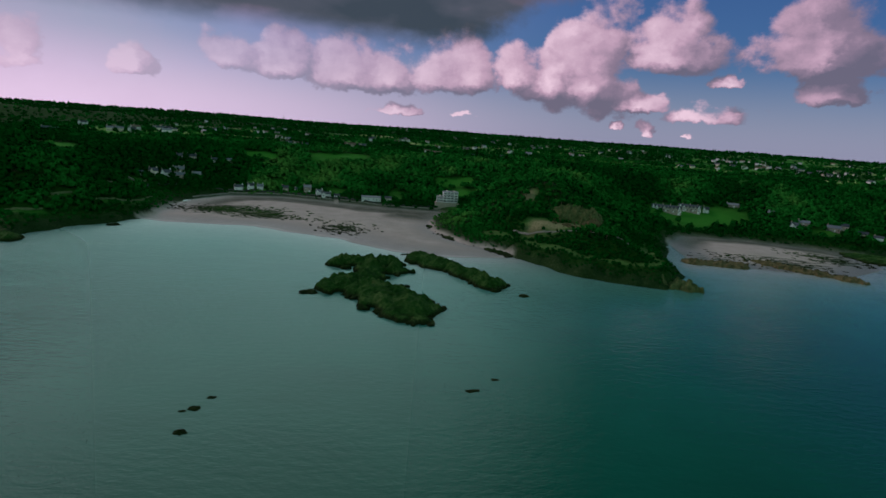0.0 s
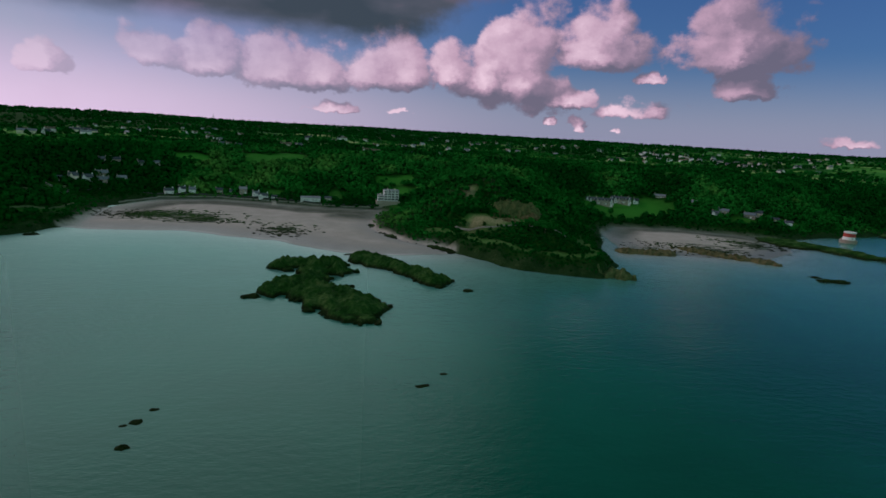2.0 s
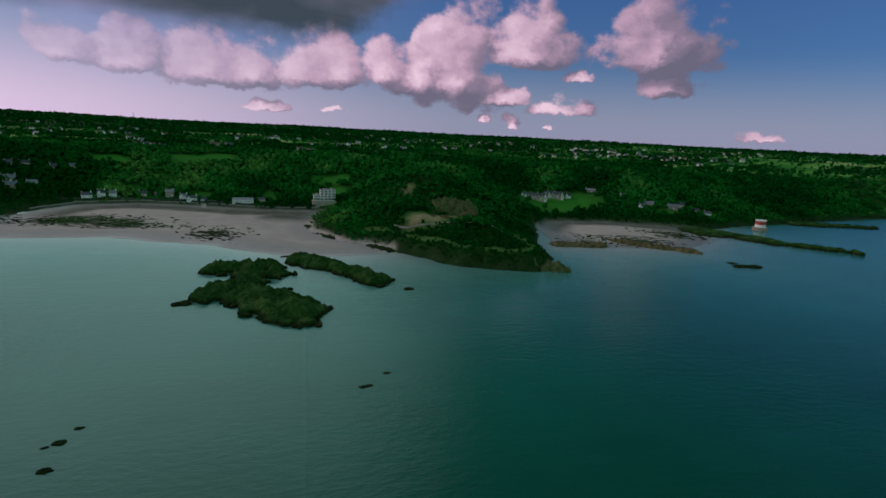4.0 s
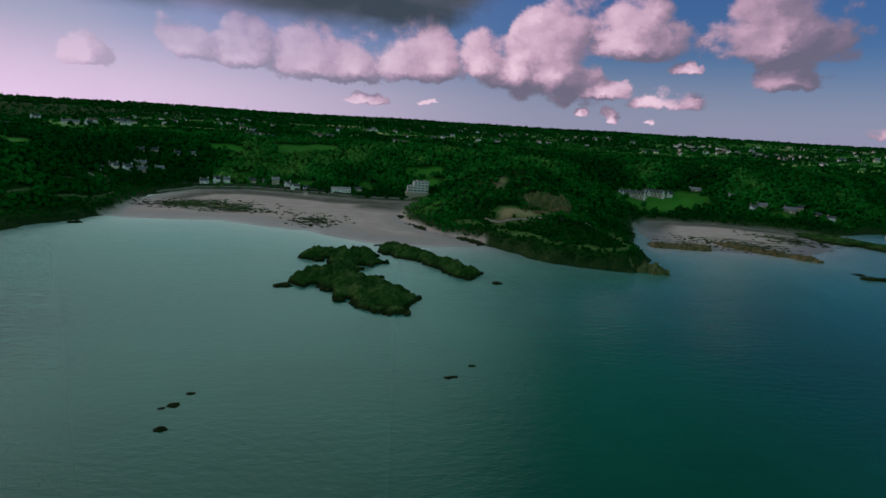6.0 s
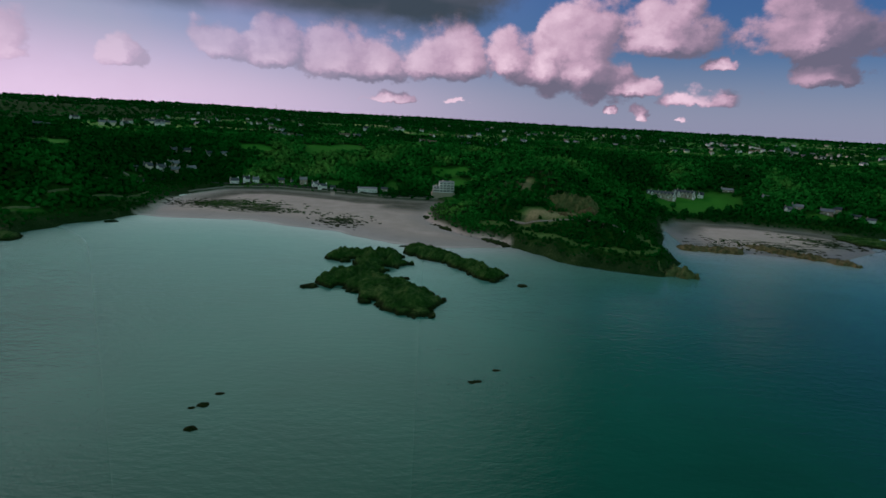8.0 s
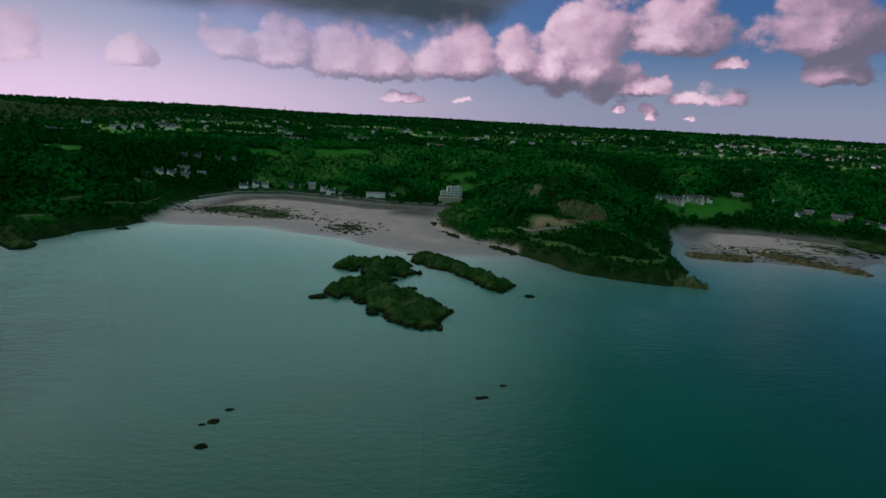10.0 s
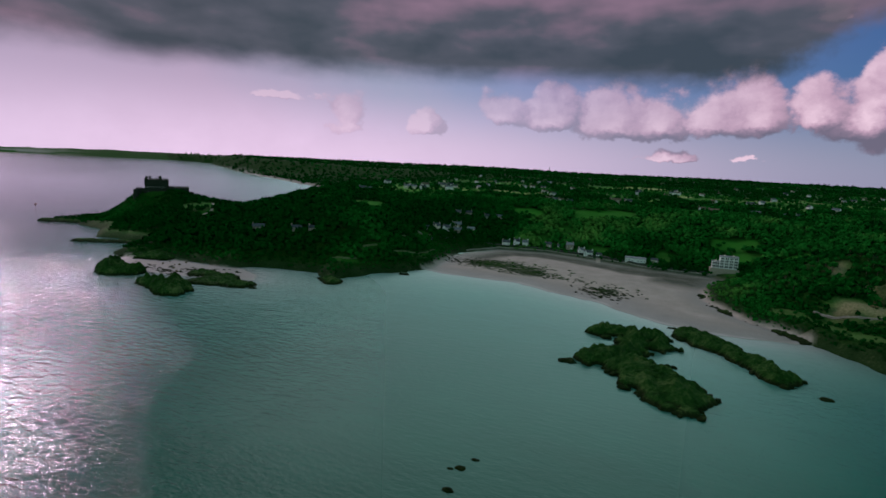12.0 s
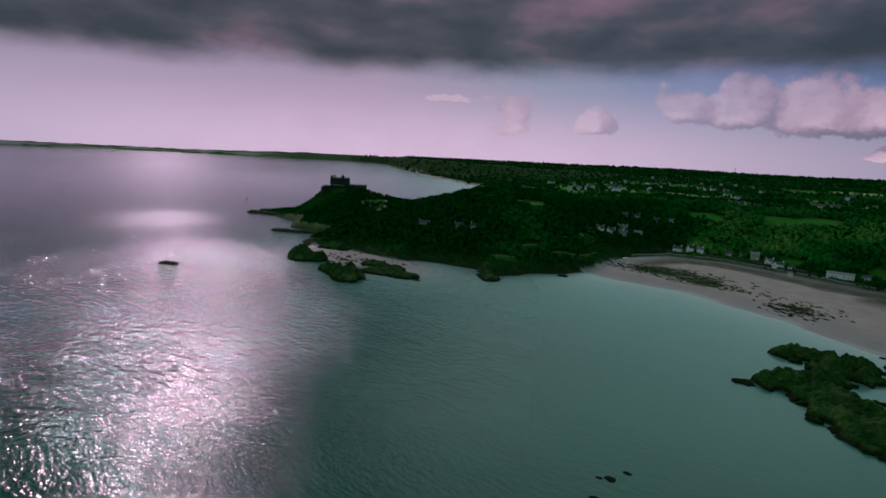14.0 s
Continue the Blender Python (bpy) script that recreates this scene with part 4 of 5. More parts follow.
# ---- trees and woods ----
def leaf_cloud(centres, radii, heights, leaves, rng, leaf=0.34, tints=None):
    """Crowns of many small leaf triangles on shells with dark cores; returns points, triangles and a tint per point."""
    n = len(centres)
    d = rng.normal(size=(n, leaves, 3))
    d /= np.linalg.norm(d, axis=2, keepdims=True)
    d[:, :, 2] = np.where(d[:, :, 2] < -0.35, -d[:, :, 2], d[:, :, 2])
    lump = 0.78 + 0.34 * np.sin(d[:, :, :1] * 4.1 + rng.uniform(0, 6, (n, 1, 1))) * np.sin(d[:, :, 1:2] * 3.7 + rng.uniform(0, 6, (n, 1, 1))) + 0.12 * d[:, :, 2:]
    shell = lump * rng.uniform(0.72, 1.02, (n, leaves, 1))
    scale = np.stack([radii, radii, heights], -1)[:, None, :]
    p = centres[:, None, :] + d * shell * scale
    u = np.cross(d, rng.normal(size=(n, leaves, 3)))
    u /= np.linalg.norm(u, axis=2, keepdims=True)
    v = np.cross(d, u) + 0.55 * d * rng.normal(size=(n, leaves, 1))
    size = (leaf * radii[:, None, None] * rng.uniform(0.7, 1.45, (n, leaves, 1)))
    tri = np.stack([p + u * size, p - 0.6 * u * size + 0.85 * v * size, p - 0.6 * u * size - 0.85 * v * size], 2)
    co = tri.reshape(-1, 3)
    faces = np.arange(len(co)).reshape(-1, 3)
    tone = np.repeat(tints, leaves * 3) + np.repeat(rng.uniform(-0.06, 0.06, n * leaves), 3)
    # cores
    core = np.array([(1, 0, 0), (0, 1, 0), (-1, 0, 0), (0, -1, 0), (0, 0, 1), (0, 0, -0.7)], float)
    cf = np.array([(0, 1, 4), (1, 2, 4), (2, 3, 4), (3, 0, 4), (1, 0, 5), (2, 1, 5), (3, 2, 5), (0, 3, 5)])
    cc = (centres[:, None, :] + core[None] * 0.72 * scale).reshape(-1, 3)
    cfaces = (cf[None] + 6 * np.arange(n)[:, None, None]).reshape(-1, 3) + len(co)
    # soft crown shading: the normals follow the lumps of the crown
    soft = d * 1.0 + rng.normal(0, 0.10, d.shape) + np.array((0, 0, 0.25))
    soft /= np.linalg.norm(soft, axis=2, keepdims=True)
    cn = np.tile(core / np.linalg.norm(core, axis=1, keepdims=True), (n, 1))
    normals = np.concatenate([np.repeat(soft.reshape(-1, 3), 3, axis=0), cn])
    return np.concatenate([co, cc]), np.concatenate([faces, cfaces]), np.concatenate([tone, np.repeat(tints, 6)]), normals


def triangle_mesh(name, co, faces, tone, mat, normals=None):
    me = bpy.data.meshes.new(name)
    me.vertices.add(len(co))
    me.vertices.foreach_set("co", np.asarray(co, np.float32).ravel())
    me.loops.add(faces.size)
    me.loops.foreach_set("vertex_index", faces.ravel().astype(np.int32))
    me.polygons.add(len(faces))
    me.polygons.foreach_set("loop_start", np.arange(0, faces.size, 3, dtype=np.int32))
    me.update(calc_edges=True)
    at = me.attributes.new("tint", "FLOAT", "POINT")
    at.data.foreach_set("value", np.clip(tone, 0, 1).astype(np.float32))
    me.materials.append(mat)
    if normals is not None:
        me.polygons.foreach_set("use_smooth", np.ones(len(faces), bool))
        me.normals_split_custom_set_from_vertices(normals)
    return me


def taper(bm, a, b, r0, r1, sides=6):
    a, b = Vector(a), Vector(b)
    q = (b - a).to_track_quat("Z", "Y").to_matrix()
    rings = []
    for p, r in ((a, r0), (a.lerp(b, 0.5) + q @ Vector((r0 * 0.2, r0 * -0.15, 0)), (r0 + r1) / 2), (b, r1)):
        rings.append([bm.verts.new(p + q @ Vector((r * math.cos(6.2832 * i / sides), r * math.sin(6.2832 * i / sides), 0))) for i in range(sides)])
    for lo, hi in zip(rings, rings[1:]):
        for i in range(sides):
            bm.faces.new((lo[i], lo[(i + 1) % sides], hi[(i + 1) % sides], hi[i]))
    bm.faces.new(rings[-1])


def tree_model(seed, height, spread, label):
    """One tree: a tapered trunk with limbs, and a crown of several lobes."""
    rng = np.random.default_rng(seed)
    root = new("tree")
    bm = bmesh.new()
    taper(bm, (0, 0, -0.6), (0.1, 0.05, height * 0.5), height * 0.035, height * 0.02)
    lobes = []
    for i in range(6):
        a = 6.2832 * i / 6 + rng.uniform(-0.4, 0.4)
        reach = spread * rng.uniform(0.35, 0.62)
        tip = (reach * math.cos(a), reach * math.sin(a), height * rng.uniform(0.50, 0.80))
        taper(bm, (0.05, 0.03, height * rng.uniform(0.28, 0.45)), tip, height * 0.016, height * 0.006, 5)
        lobes.append((*tip, spread * rng.uniform(0.42, 0.6)))
    lobes.append((0, 0, height * 0.84, spread * 0.5))
    part("trunk", bm, BARK, root)
    lobes = np.array(lobes)
    co, faces, tone, nrm = leaf_cloud(lobes[:, :3], lobes[:, 3], lobes[:, 3] * 0.8, 46, rng, 0.30, rng.uniform(0.25, 0.75, len(lobes)))
    crown = new("crown", triangle_mesh("crown", co, faces, tone, LEAVES, nrm))
    crown.parent = root
    return tagged(root, label, "tree", "trees by the shore")


rng = np.random.default_rng(7)


def scatter(x0, x1, y0, y1, step):
    gx, gy = np.meshgrid(np.arange(x0, x1, step), np.arange(y0, y1, step))
    x = gx.ravel() + rng.uniform(-0.5, 0.5, gx.size) * step
    y = gy.ravel() + rng.uniform(-0.5, 0.5, gx.size) * step
    return x, y


# houses stand clear of the trees
BUILT = []


def clear_of_houses(x, y):
    ok = np.ones(x.shape, bool)
    for hx, hy, hr in BUILT:
        # keep the side towards the sea open as well
        d = math.hypot(hx, hy)
        fx, fy = hx - hx / d * hr * 0.55, hy - hy / d * hr * 0.55
        ok &= np.hypot(x - hx, y - hy) > hr * 0.72
        ok &= np.hypot(x - fx, y - fy) > hr * 0.62
    return ok


def woodland(name, label, x, y, z, size, leaves, group_tint, leaf=0.36):
    tall = size * rng.uniform(0.75, 1.05, len(x))
    c = np.stack([x, y, z + tall * 0.72], -1)
    # the broad noise puts sunlit and dark patches of wood into the leaf colour
    tint = np.clip(group_tint - 0.06 + 1.1 * (fbm(x, y, 40, 3, 81) - 0.5) + 1.2 * (fbm(x, y, 110, 2, 82) - 0.5) + rng.normal(0, 0.05, len(x)), 0.02, 1)
    # the sheltered trees beside the beach are the brightest, the seaward scrub the darkest
    tint = np.clip(tint + 0.30 * near(x, y, 22, 522, 34) - 0.14 * smooth(470, 430, y) * (np.abs(x - 130) < 90), 0.02, 1)
    co, faces, tone, nrm = leaf_cloud(c, size, tall, leaves, rng, leaf, tint)
    ob = new(name, triangle_mesh(name, co, faces, tone, LEAVES, nrm))
    return tagged(ob, label, "woodland", kind="stuff")


def plant():
    # slopes and headlands
    x, y = scatter(-920, 900, 330, 1080, 5.6)
    s = shore_distance(x, y)
    keep = (s > 1.0) & (np.degrees(np.arctan2(x, y)) < 62)
    x, y, s = x[keep], y[keep], s[keep]
    w = wooded(x, y, s, None)
    keep = (rng.uniform(size=x.size) < np.maximum(w, 0.03)) & clear_of_houses(x, y)
    x, y, s = x[keep], y[keep], s[keep]
    z = land_height(x, y)
    size = rng.uniform(2.3, 4.6, x.size) * (0.42 + 0.58 * smooth(4, 40, s)) * (0.75 + 0.75 * fbm(x, y, 38, 3, 83))
    low_scrub = np.maximum(smooth(70, 110, x) * smooth(480, 440, y), smooth(46, 30, s) * smooth(40, 60, x) * smooth(520, 480, y)) * (x < 230)
    size = size * np.where((np.abs(x - 95) < 120) & (y < 560), 0.74, 1.0) * (1 - 0.72 * low_scrub) * (1 - 0.72 * near(x, y, -785, 505, 110))
    headland = (np.abs(x - 95) < 120) & (y < 560)
    # single trees where the headland and the bay's foot come nearest
    single = headland & (s > 44) & (rng.uniform(size=x.size) < 0.55)
    order = np.flatnonzero(single)
    order = order[np.argsort(np.hypot(x[order], y[order]))][:230]
    models = [tree_model(100 + i, h, sp, lab) for i, (h, sp, lab) in enumerate(
        [(8.0, 3.9, "dark green broadleaf tree on the rocky headland"), (6.5, 3.5, "low wind-shaped green tree above the cliff"), (9.0, 4.2, "tall dark green tree on the wooded slope"),
         (5.5, 3.2, "bushy mid-green tree on the headland slope"), (7.2, 3.4, "olive green tree among scrub on the headland")])]
    first = [True] * len(models)
    for n, i in enumerate(order):
        k = n % len(models)
        f = float(rng.uniform(0.6, 0.95)) * (0.55 + 0.45 * float(smooth(8, 35, s[i]))) * (1 - 0.5 * float(low_scrub[i]))
        m = Matrix.Translation((x[i], y[i], z[i])) @ pose(0, 0, 0, 0, 0, float(rng.uniform(0, 360)))
        if first[k]:
            models[k].matrix_basis = m
            first[k] = False
            continue
        one = copy_thing(models[k], m)
        one.scale = (f, f, f)
    rest = np.ones(x.size, bool)
    rest[order] = False
    # low scrub covers the outer headland and the castle crag
    for name, label, (x0, x1, y0, y1) in (("headland_scrub", "low dark green scrub over the outer headland", (20, 225, 345, 500)), ("castle_scrub", "dark green scrub on the castle crag", (-870, -690, 420, 620))):
        bx, by = scatter(x0, x1, y0, y1, 2.5)
        bs = shore_distance(bx, by)
        bw = wooded(bx, by, bs, None)
        k = (bs > 2) & (rng.uniform(size=bx.size) < 0.85 * bw + 0.05) & clear_of_houses(bx, by)
        bx, by, bs = bx[k], by[k], bs[k]
        woodland(name, label, bx, by, land_height(bx, by) - 0.3, rng.uniform(0.9, 2.0, bx.size) * (0.6 + 0.4 * smooth(3, 20, bs)), 16, 0.26, 0.5)
    bx, by = rng.normal(-38, 15, 60), rng.normal(652, 5, 60)
    k = clear_of_houses(bx, by) & (shore_distance(bx, by) > 1.5)
    bx, by = bx[k], by[k]
    woodland("beach_bushes", "round dark green bushes behind the beach wall", bx, by, land_height(bx, by) - 0.3, rng.uniform(2.0, 3.4, bx.size), 40, 0.22)
    areas = [("headland_wood", "dense dark green scrub and trees on the rocky headland", rest & headland, 0.30),
             ("bay_wood", "dark green woods on the slope behind the beach", rest & ~headland & (x > -250) & (x < 230), 0.42),
             ("north_wood", "dark green woods behind the northern shore", rest & ~headland & (x >= 230), 0.34),
             ("south_wood", "very dark green woods on the hill south of the bay", rest & ~headland & (x <= -250), 0.05)]
    for name, label, pick, tint in areas:
        woodland(name, label, x[pick], y[pick], z[pick], size[pick], 42, tint)
    # hedgerow trees and copses on the plateau
    r = np.exp(rng.uniform(math.log(680), math.log(4750), 90000))
    a = rng.uniform(radians(-66), radians(58), r.size)
    x, y = r * np.sin(a), r * np.cos(a)
    s = shore_distance(x, y)
    tone, edge = fields_at(x, y)
    w = wooded(x, y, s, None)
    hedge = (edge < 5) & (s > 105)
    keep = (hedge & (rng.uniform(size=r.size) < 0.38)) | ((w > 0.5) & (r > 1050) & (rng.uniform(size=r.size) < 0.45)) | ((s > 120) & (rng.uniform(size=r.size) < 0.012 + 0.10 * smooth(3000, 4600, r)))
    keep &= clear_of_houses(x, y) & (meadow(x, y)[0] < 0.5)
    x, y, r = x[keep], y[keep], r[keep]
    z = land_height(x, y)
    size = rng.uniform(2.6, 5.4, x.size) * (0.9 + 1.0 * smooth(900, 4000, r))
    far_wood = wooded(x, y, shore_distance(x, y), None) > 0.5
    for name, label, pick, leaves, tint in (("hedgerow_trees", "hedgerow trees between green fields", (r < 1600), 30, 0.42),
                                            ("distant_trees", "distant hedges and copses on the plateau", (r >= 1600) & ~far_wood, 14, 0.40),
                                            ("ridge_wood", "dark unbroken woods on the far ridge", (r >= 1600) & far_wood, 14, 0.16)):
        woodland(name, label, x[pick], y[pick], z[pick], size[pick], leaves, tint, 0.42)


# ---- houses ----
def gable_roof(bm, w, d, z, rise, over=0.35, thick=0.22):
    """A pitched roof along x, with eaves and thickness."""
    x, y = w / 2 + over, d / 2 + over
    drop = rise * over / (d / 2)
    outer = [(-y, z - drop), (0, z + rise), (y, z - drop)]
    inner = [(y, z - drop - thick), (0, z + rise - thick), (-y, z - drop - thick)]
    ring = outer + inner
    a = [bm.verts.new((-x, p, q)) for p, q in ring]
    b = [bm.verts.new((x, p, q)) for p, q in ring]
    n = len(ring)
    for i in range(n):
        bm.faces.new((a[i], a[(i + 1) % n], b[(i + 1) % n], b[i]))
    for r in (a, b):
        bm.faces.new((r[0], r[1], r[4], r[5]) if r is b else (r[5], r[4], r[1], r[0]))
        bm.faces.new((r[1], r[2], r[3], r[4]) if r is b else (r[4], r[3], r[2], r[1]))


def gable_walls(bm, w, d, z0, z, rise):
    p = [(-w / 2, -d / 2), (w / 2, -d / 2), (w / 2, d / 2), (-w / 2, d / 2)]
    lo = [bm.verts.new((*c, z0)) for c in p]
    hi = [bm.verts.new((*c, z)) for c in p]
    g0, g1 = bm.verts.new((-w / 2, 0, z + rise - 0.12)), bm.verts.new((w / 2, 0, z + rise - 0.12))
    bm.faces.new((lo[0], lo[1], hi[1], hi[0]))
    bm.faces.new((lo[2], lo[3], hi[3], hi[2]))
    bm.faces.new((lo[1], lo[2], hi[2], g1, hi[1]))
    bm.faces.new((lo[3], lo[0], hi[0], g0, hi[3]))
    bm.faces.new(lo[::-1])


def make_window_meshes():
    bm = bmesh.new()
    for x0, x1, z0, z1 in ((-0.6, 0.6, 0.62, 0.72), (-0.6, 0.6, -0.72, -0.62), (-0.6, -0.5, -0.62, 0.62), (0.5, 0.6, -0.62, 0.62), (-0.05, 0.05, -0.62, 0.62)):
        box(bm, x0, x1, -0.08, 0.0, z0, z1)
    fr = bpy.data.meshes.new("window_frame")
    bm.to_mesh(fr)
    bm.free()
    fr.materials.append(FRAME)
    bm = bmesh.new()
    box(bm, -0.5, 0.5, -0.03, 0.0, -0.62, 0.62)
    pa = bpy.data.meshes.new("pane")
    bm.to_mesh(pa)
    bm.free()
    pa.materials.append(GLASS)
    return fr, pa


WINDOW_FRAME, WINDOW_PANE = make_window_meshes()


def add_window(parent, x, y, z, turn=0.0, sx=1.0, sz=1.0):
    """A framed window; its outer face looks along -y before the turn."""
    w = new("window", WINDOW_FRAME)
    w.parent = parent
    w.matrix_basis = pose(x, y, z, 0, 0, turn) @ Matrix.Diagonal((sx, 1, sz, 1))
    p = new("pane", WINDOW_PANE)
    p.parent = w
    return w


def add_door(parent, x, y, z, mat):
    bm = bmesh.new()
    box(bm, x - 0.5, x + 0.5, y - 0.06, y, z, z + 2.05)
    box(bm, x - 0.62, x - 0.5, y - 0.1, y, z, z + 2.15)
    box(bm, x + 0.5, x + 0.62, y - 0.1, y, z, z + 2.15)
    box(bm, x - 0.62, x + 0.62, y - 0.1, y, z + 2.05, z + 2.17)
    return part("door", bm, mat, parent)


def house(x, y, face, w, d, eave, rise, label, wall=None, top=None, chimneys=1, windows=True, name="house", group="", front_gable=False, category="house", lift=0.0):
    """A pitched-roof house; face: heading in degrees of its front wall's outward side, 0 = towards -y."""
    wall, top = wall or RENDER, top or SLATE
    z = min(ground_z(x + i * w * 0.3, y + j * d * 0.3) for i in (-1, 1) for j in (-1, 1)) + 0.3 + lift
    root = new(name)
    root.matrix_basis = pose(x, y, z, 0, 0, face)
    bm = bmesh.new()
    gable_walls(bm, w, d, -2.5, eave, rise)
    part("wall", bm, wall, root)
    bm = bmesh.new()
    gable_roof(bm, w, d, eave, rise)
    roof = part("roof", bm, top, root)
    for c in range(chimneys):
        cx = (-1, 1, 0)[c % 3] * (w / 2 - 0.6)
        bm = bmesh.new()
        box(bm, cx - 0.5, cx + 0.5, -0.4, 0.4, eave + rise - 1.2, eave + rise + 1.1)
        box(bm, cx - 0.58, cx + 0.58, -0.48, 0.48, eave + rise + 1.1, eave + rise + 1.28)
        box(bm, cx - 0.15, cx + 0.15, -0.15, 0.15, eave + rise + 1.28, eave + rise + 1.65)
        part("chimney", bm, wall if c % 2 else STONE, roof)
    if front_gable:
        bm = bmesh.new()
        gw = min(w * 0.36, 4.6)
        gx = -w / 2 + gw / 2 + 0.4
        v = [bm.verts.new(p) for p in ((gx - gw / 2, -d / 2 - 1.6, -2.5), (gx + gw / 2, -d / 2 - 1.6, -2.5), (gx + gw / 2, -d / 2 - 1.6, eave), (gx, -d / 2 - 1.6, eave + rise * 0.85), (gx - gw / 2, -d / 2 - 1.6, eave),
                                       (gx - gw / 2, 0, -2.5), (gx + gw / 2, 0, -2.5), (gx + gw / 2, 0, eave), (gx, 0, eave + rise * 0.85), (gx - gw / 2, 0, eave))]
        for f in ((0, 1, 2, 3, 4), (1, 6, 7, 2), (5, 0, 4, 9), (2, 7, 8, 3), (4, 3, 8, 9)):
            bm.faces.new([v[i] for i in f])
        part("gable_wing", bm, [wall], root)
        bm = bmesh.new()
        for sgn in (-1, 1):
            e0, e1 = Vector((gx + sgn * (gw / 2 + 0.25), -d / 2 - 1.9, eave - 0.1)), Vector((gx, -d / 2 - 1.9, eave + rise * 0.85 + 0.12))
            q = [e0, e1, e1 + Vector((0, d / 2 + 1.9, 0)), e0 + Vector((0, d / 2 + 1.9, 0))]
            lo = [bm.verts.new(p) for p in q]
            hi = [bm.verts.new(p + Vector((sgn * 0.08, 0, 0.2))) for p in q]
            bm.faces.new(lo)
            bm.faces.new(hi[::-1])
            for i in range(4):
                bm.faces.new((lo[i], hi[i], hi[(i + 1) % 4], lo[(i + 1) % 4]))
        part("gable_roof", bm, top, roof)
    if windows:
        storeys = max(1, int(eave // 2.6))
        n = max(2, int(w // 3.2))
        for st in range(storeys):
            for i in range(n):
                wx = -w / 2 + w * (i + 0.5) / n
                front = -d / 2
                if front_gable and wx < -w / 2 + min(w * 0.36, 4.6) + 0.8:
                    front = -d / 2 - 1.6
                    wx = -w / 2 + min(w * 0.36, 4.6) / 2 + 0.4
                if st == 0 and i == n // 2:
                    add_door(root, wx, front - 0.003, 0.0, FRAME)
                    continue
                add_window(root, wx, front - 0.003, 1.5 + st * 2.6)
        for sgn in (-1, 1):
            add_window(root, sgn * (w / 2 + 0.003), 0.0, 1.5 + (storeys - 1) * 2.6, 90 * sgn)
    BUILT.append((x, y, max(w, d) * 0.62 + 1.5))
    return tagged(root, label, category, group)


def facing_sea(x, y):
    return -math.degrees(math.atan2(x, y))


# the beach front
FRONT = "houses along the beach"
for hx, hy, w, d, e, r, lab, wall, top, ch, gab, dturn in [
        (-256, 668, 11, 7, 4.8, 2.8, "white rendered cottage with slate roof behind the sea wall", RENDER, SLATE, 2, False, 8),
        (-244, 676, 9, 7.5, 5.4, 3.2, "white gabled house with slate roof behind the beach", RENDER, SLATE, 2, True, 0),
        (-233, 679, 8, 7, 5.2, 3.0, "white two-storey house with chimneys by the beach", RENDER, PALE_SLATE, 2, False, -6),
        (-205, 690, 9, 7, 4.6, 2.6, "stone cottage among trees behind the beach", STONE, SLATE, 1, False, 0),
        (-190, 692, 7, 6, 3.0, 2.2, "small pale cottage behind the beach road", CREAM, SLATE, 1, False, 5),
        (-176, 689, 10, 9, 7.2, 2.6, "tall grey stone house behind the beach", STONE, PALE_SLATE, 2, False, 0),
        (-158, 676, 9, 7, 4.2, 2.6, "white cottage beside the slipway", RENDER, PALE_SLATE, 2, True, 4),
        (-148, 671, 12, 7, 4.2, 2.6, "white house with dormer gable beside the slipway", RENDER, SLATE, 2, True, 0),
        (-135, 672, 7, 6, 3.2, 2.0, "low white outbuilding beside the slipway", RENDER, SLATE, 0, False, -4)]:
    house(hx, hy, facing_sea(hx, hy) + dturn, w * 0.9, d, e * 0.85, r * 0.9, lab, wall, top, ch, True, "house", FRONT, gab)
# a low flat-roofed pale building: the long cafe front
house(-90, 658, facing_sea(-90, 658), 23, 7, 4.6, 1.4, "long low white building with a row of windows above the beach", RENDER, PALE_SLATE, 0, True, "beach_building", "", False, "building")
house(-70, 664, facing_sea(-70, 664), 8, 6, 3.4, 1.6, "small dark-roofed annexe beside the long white building", STONE, SLATE, 0, True, "house", FRONT)


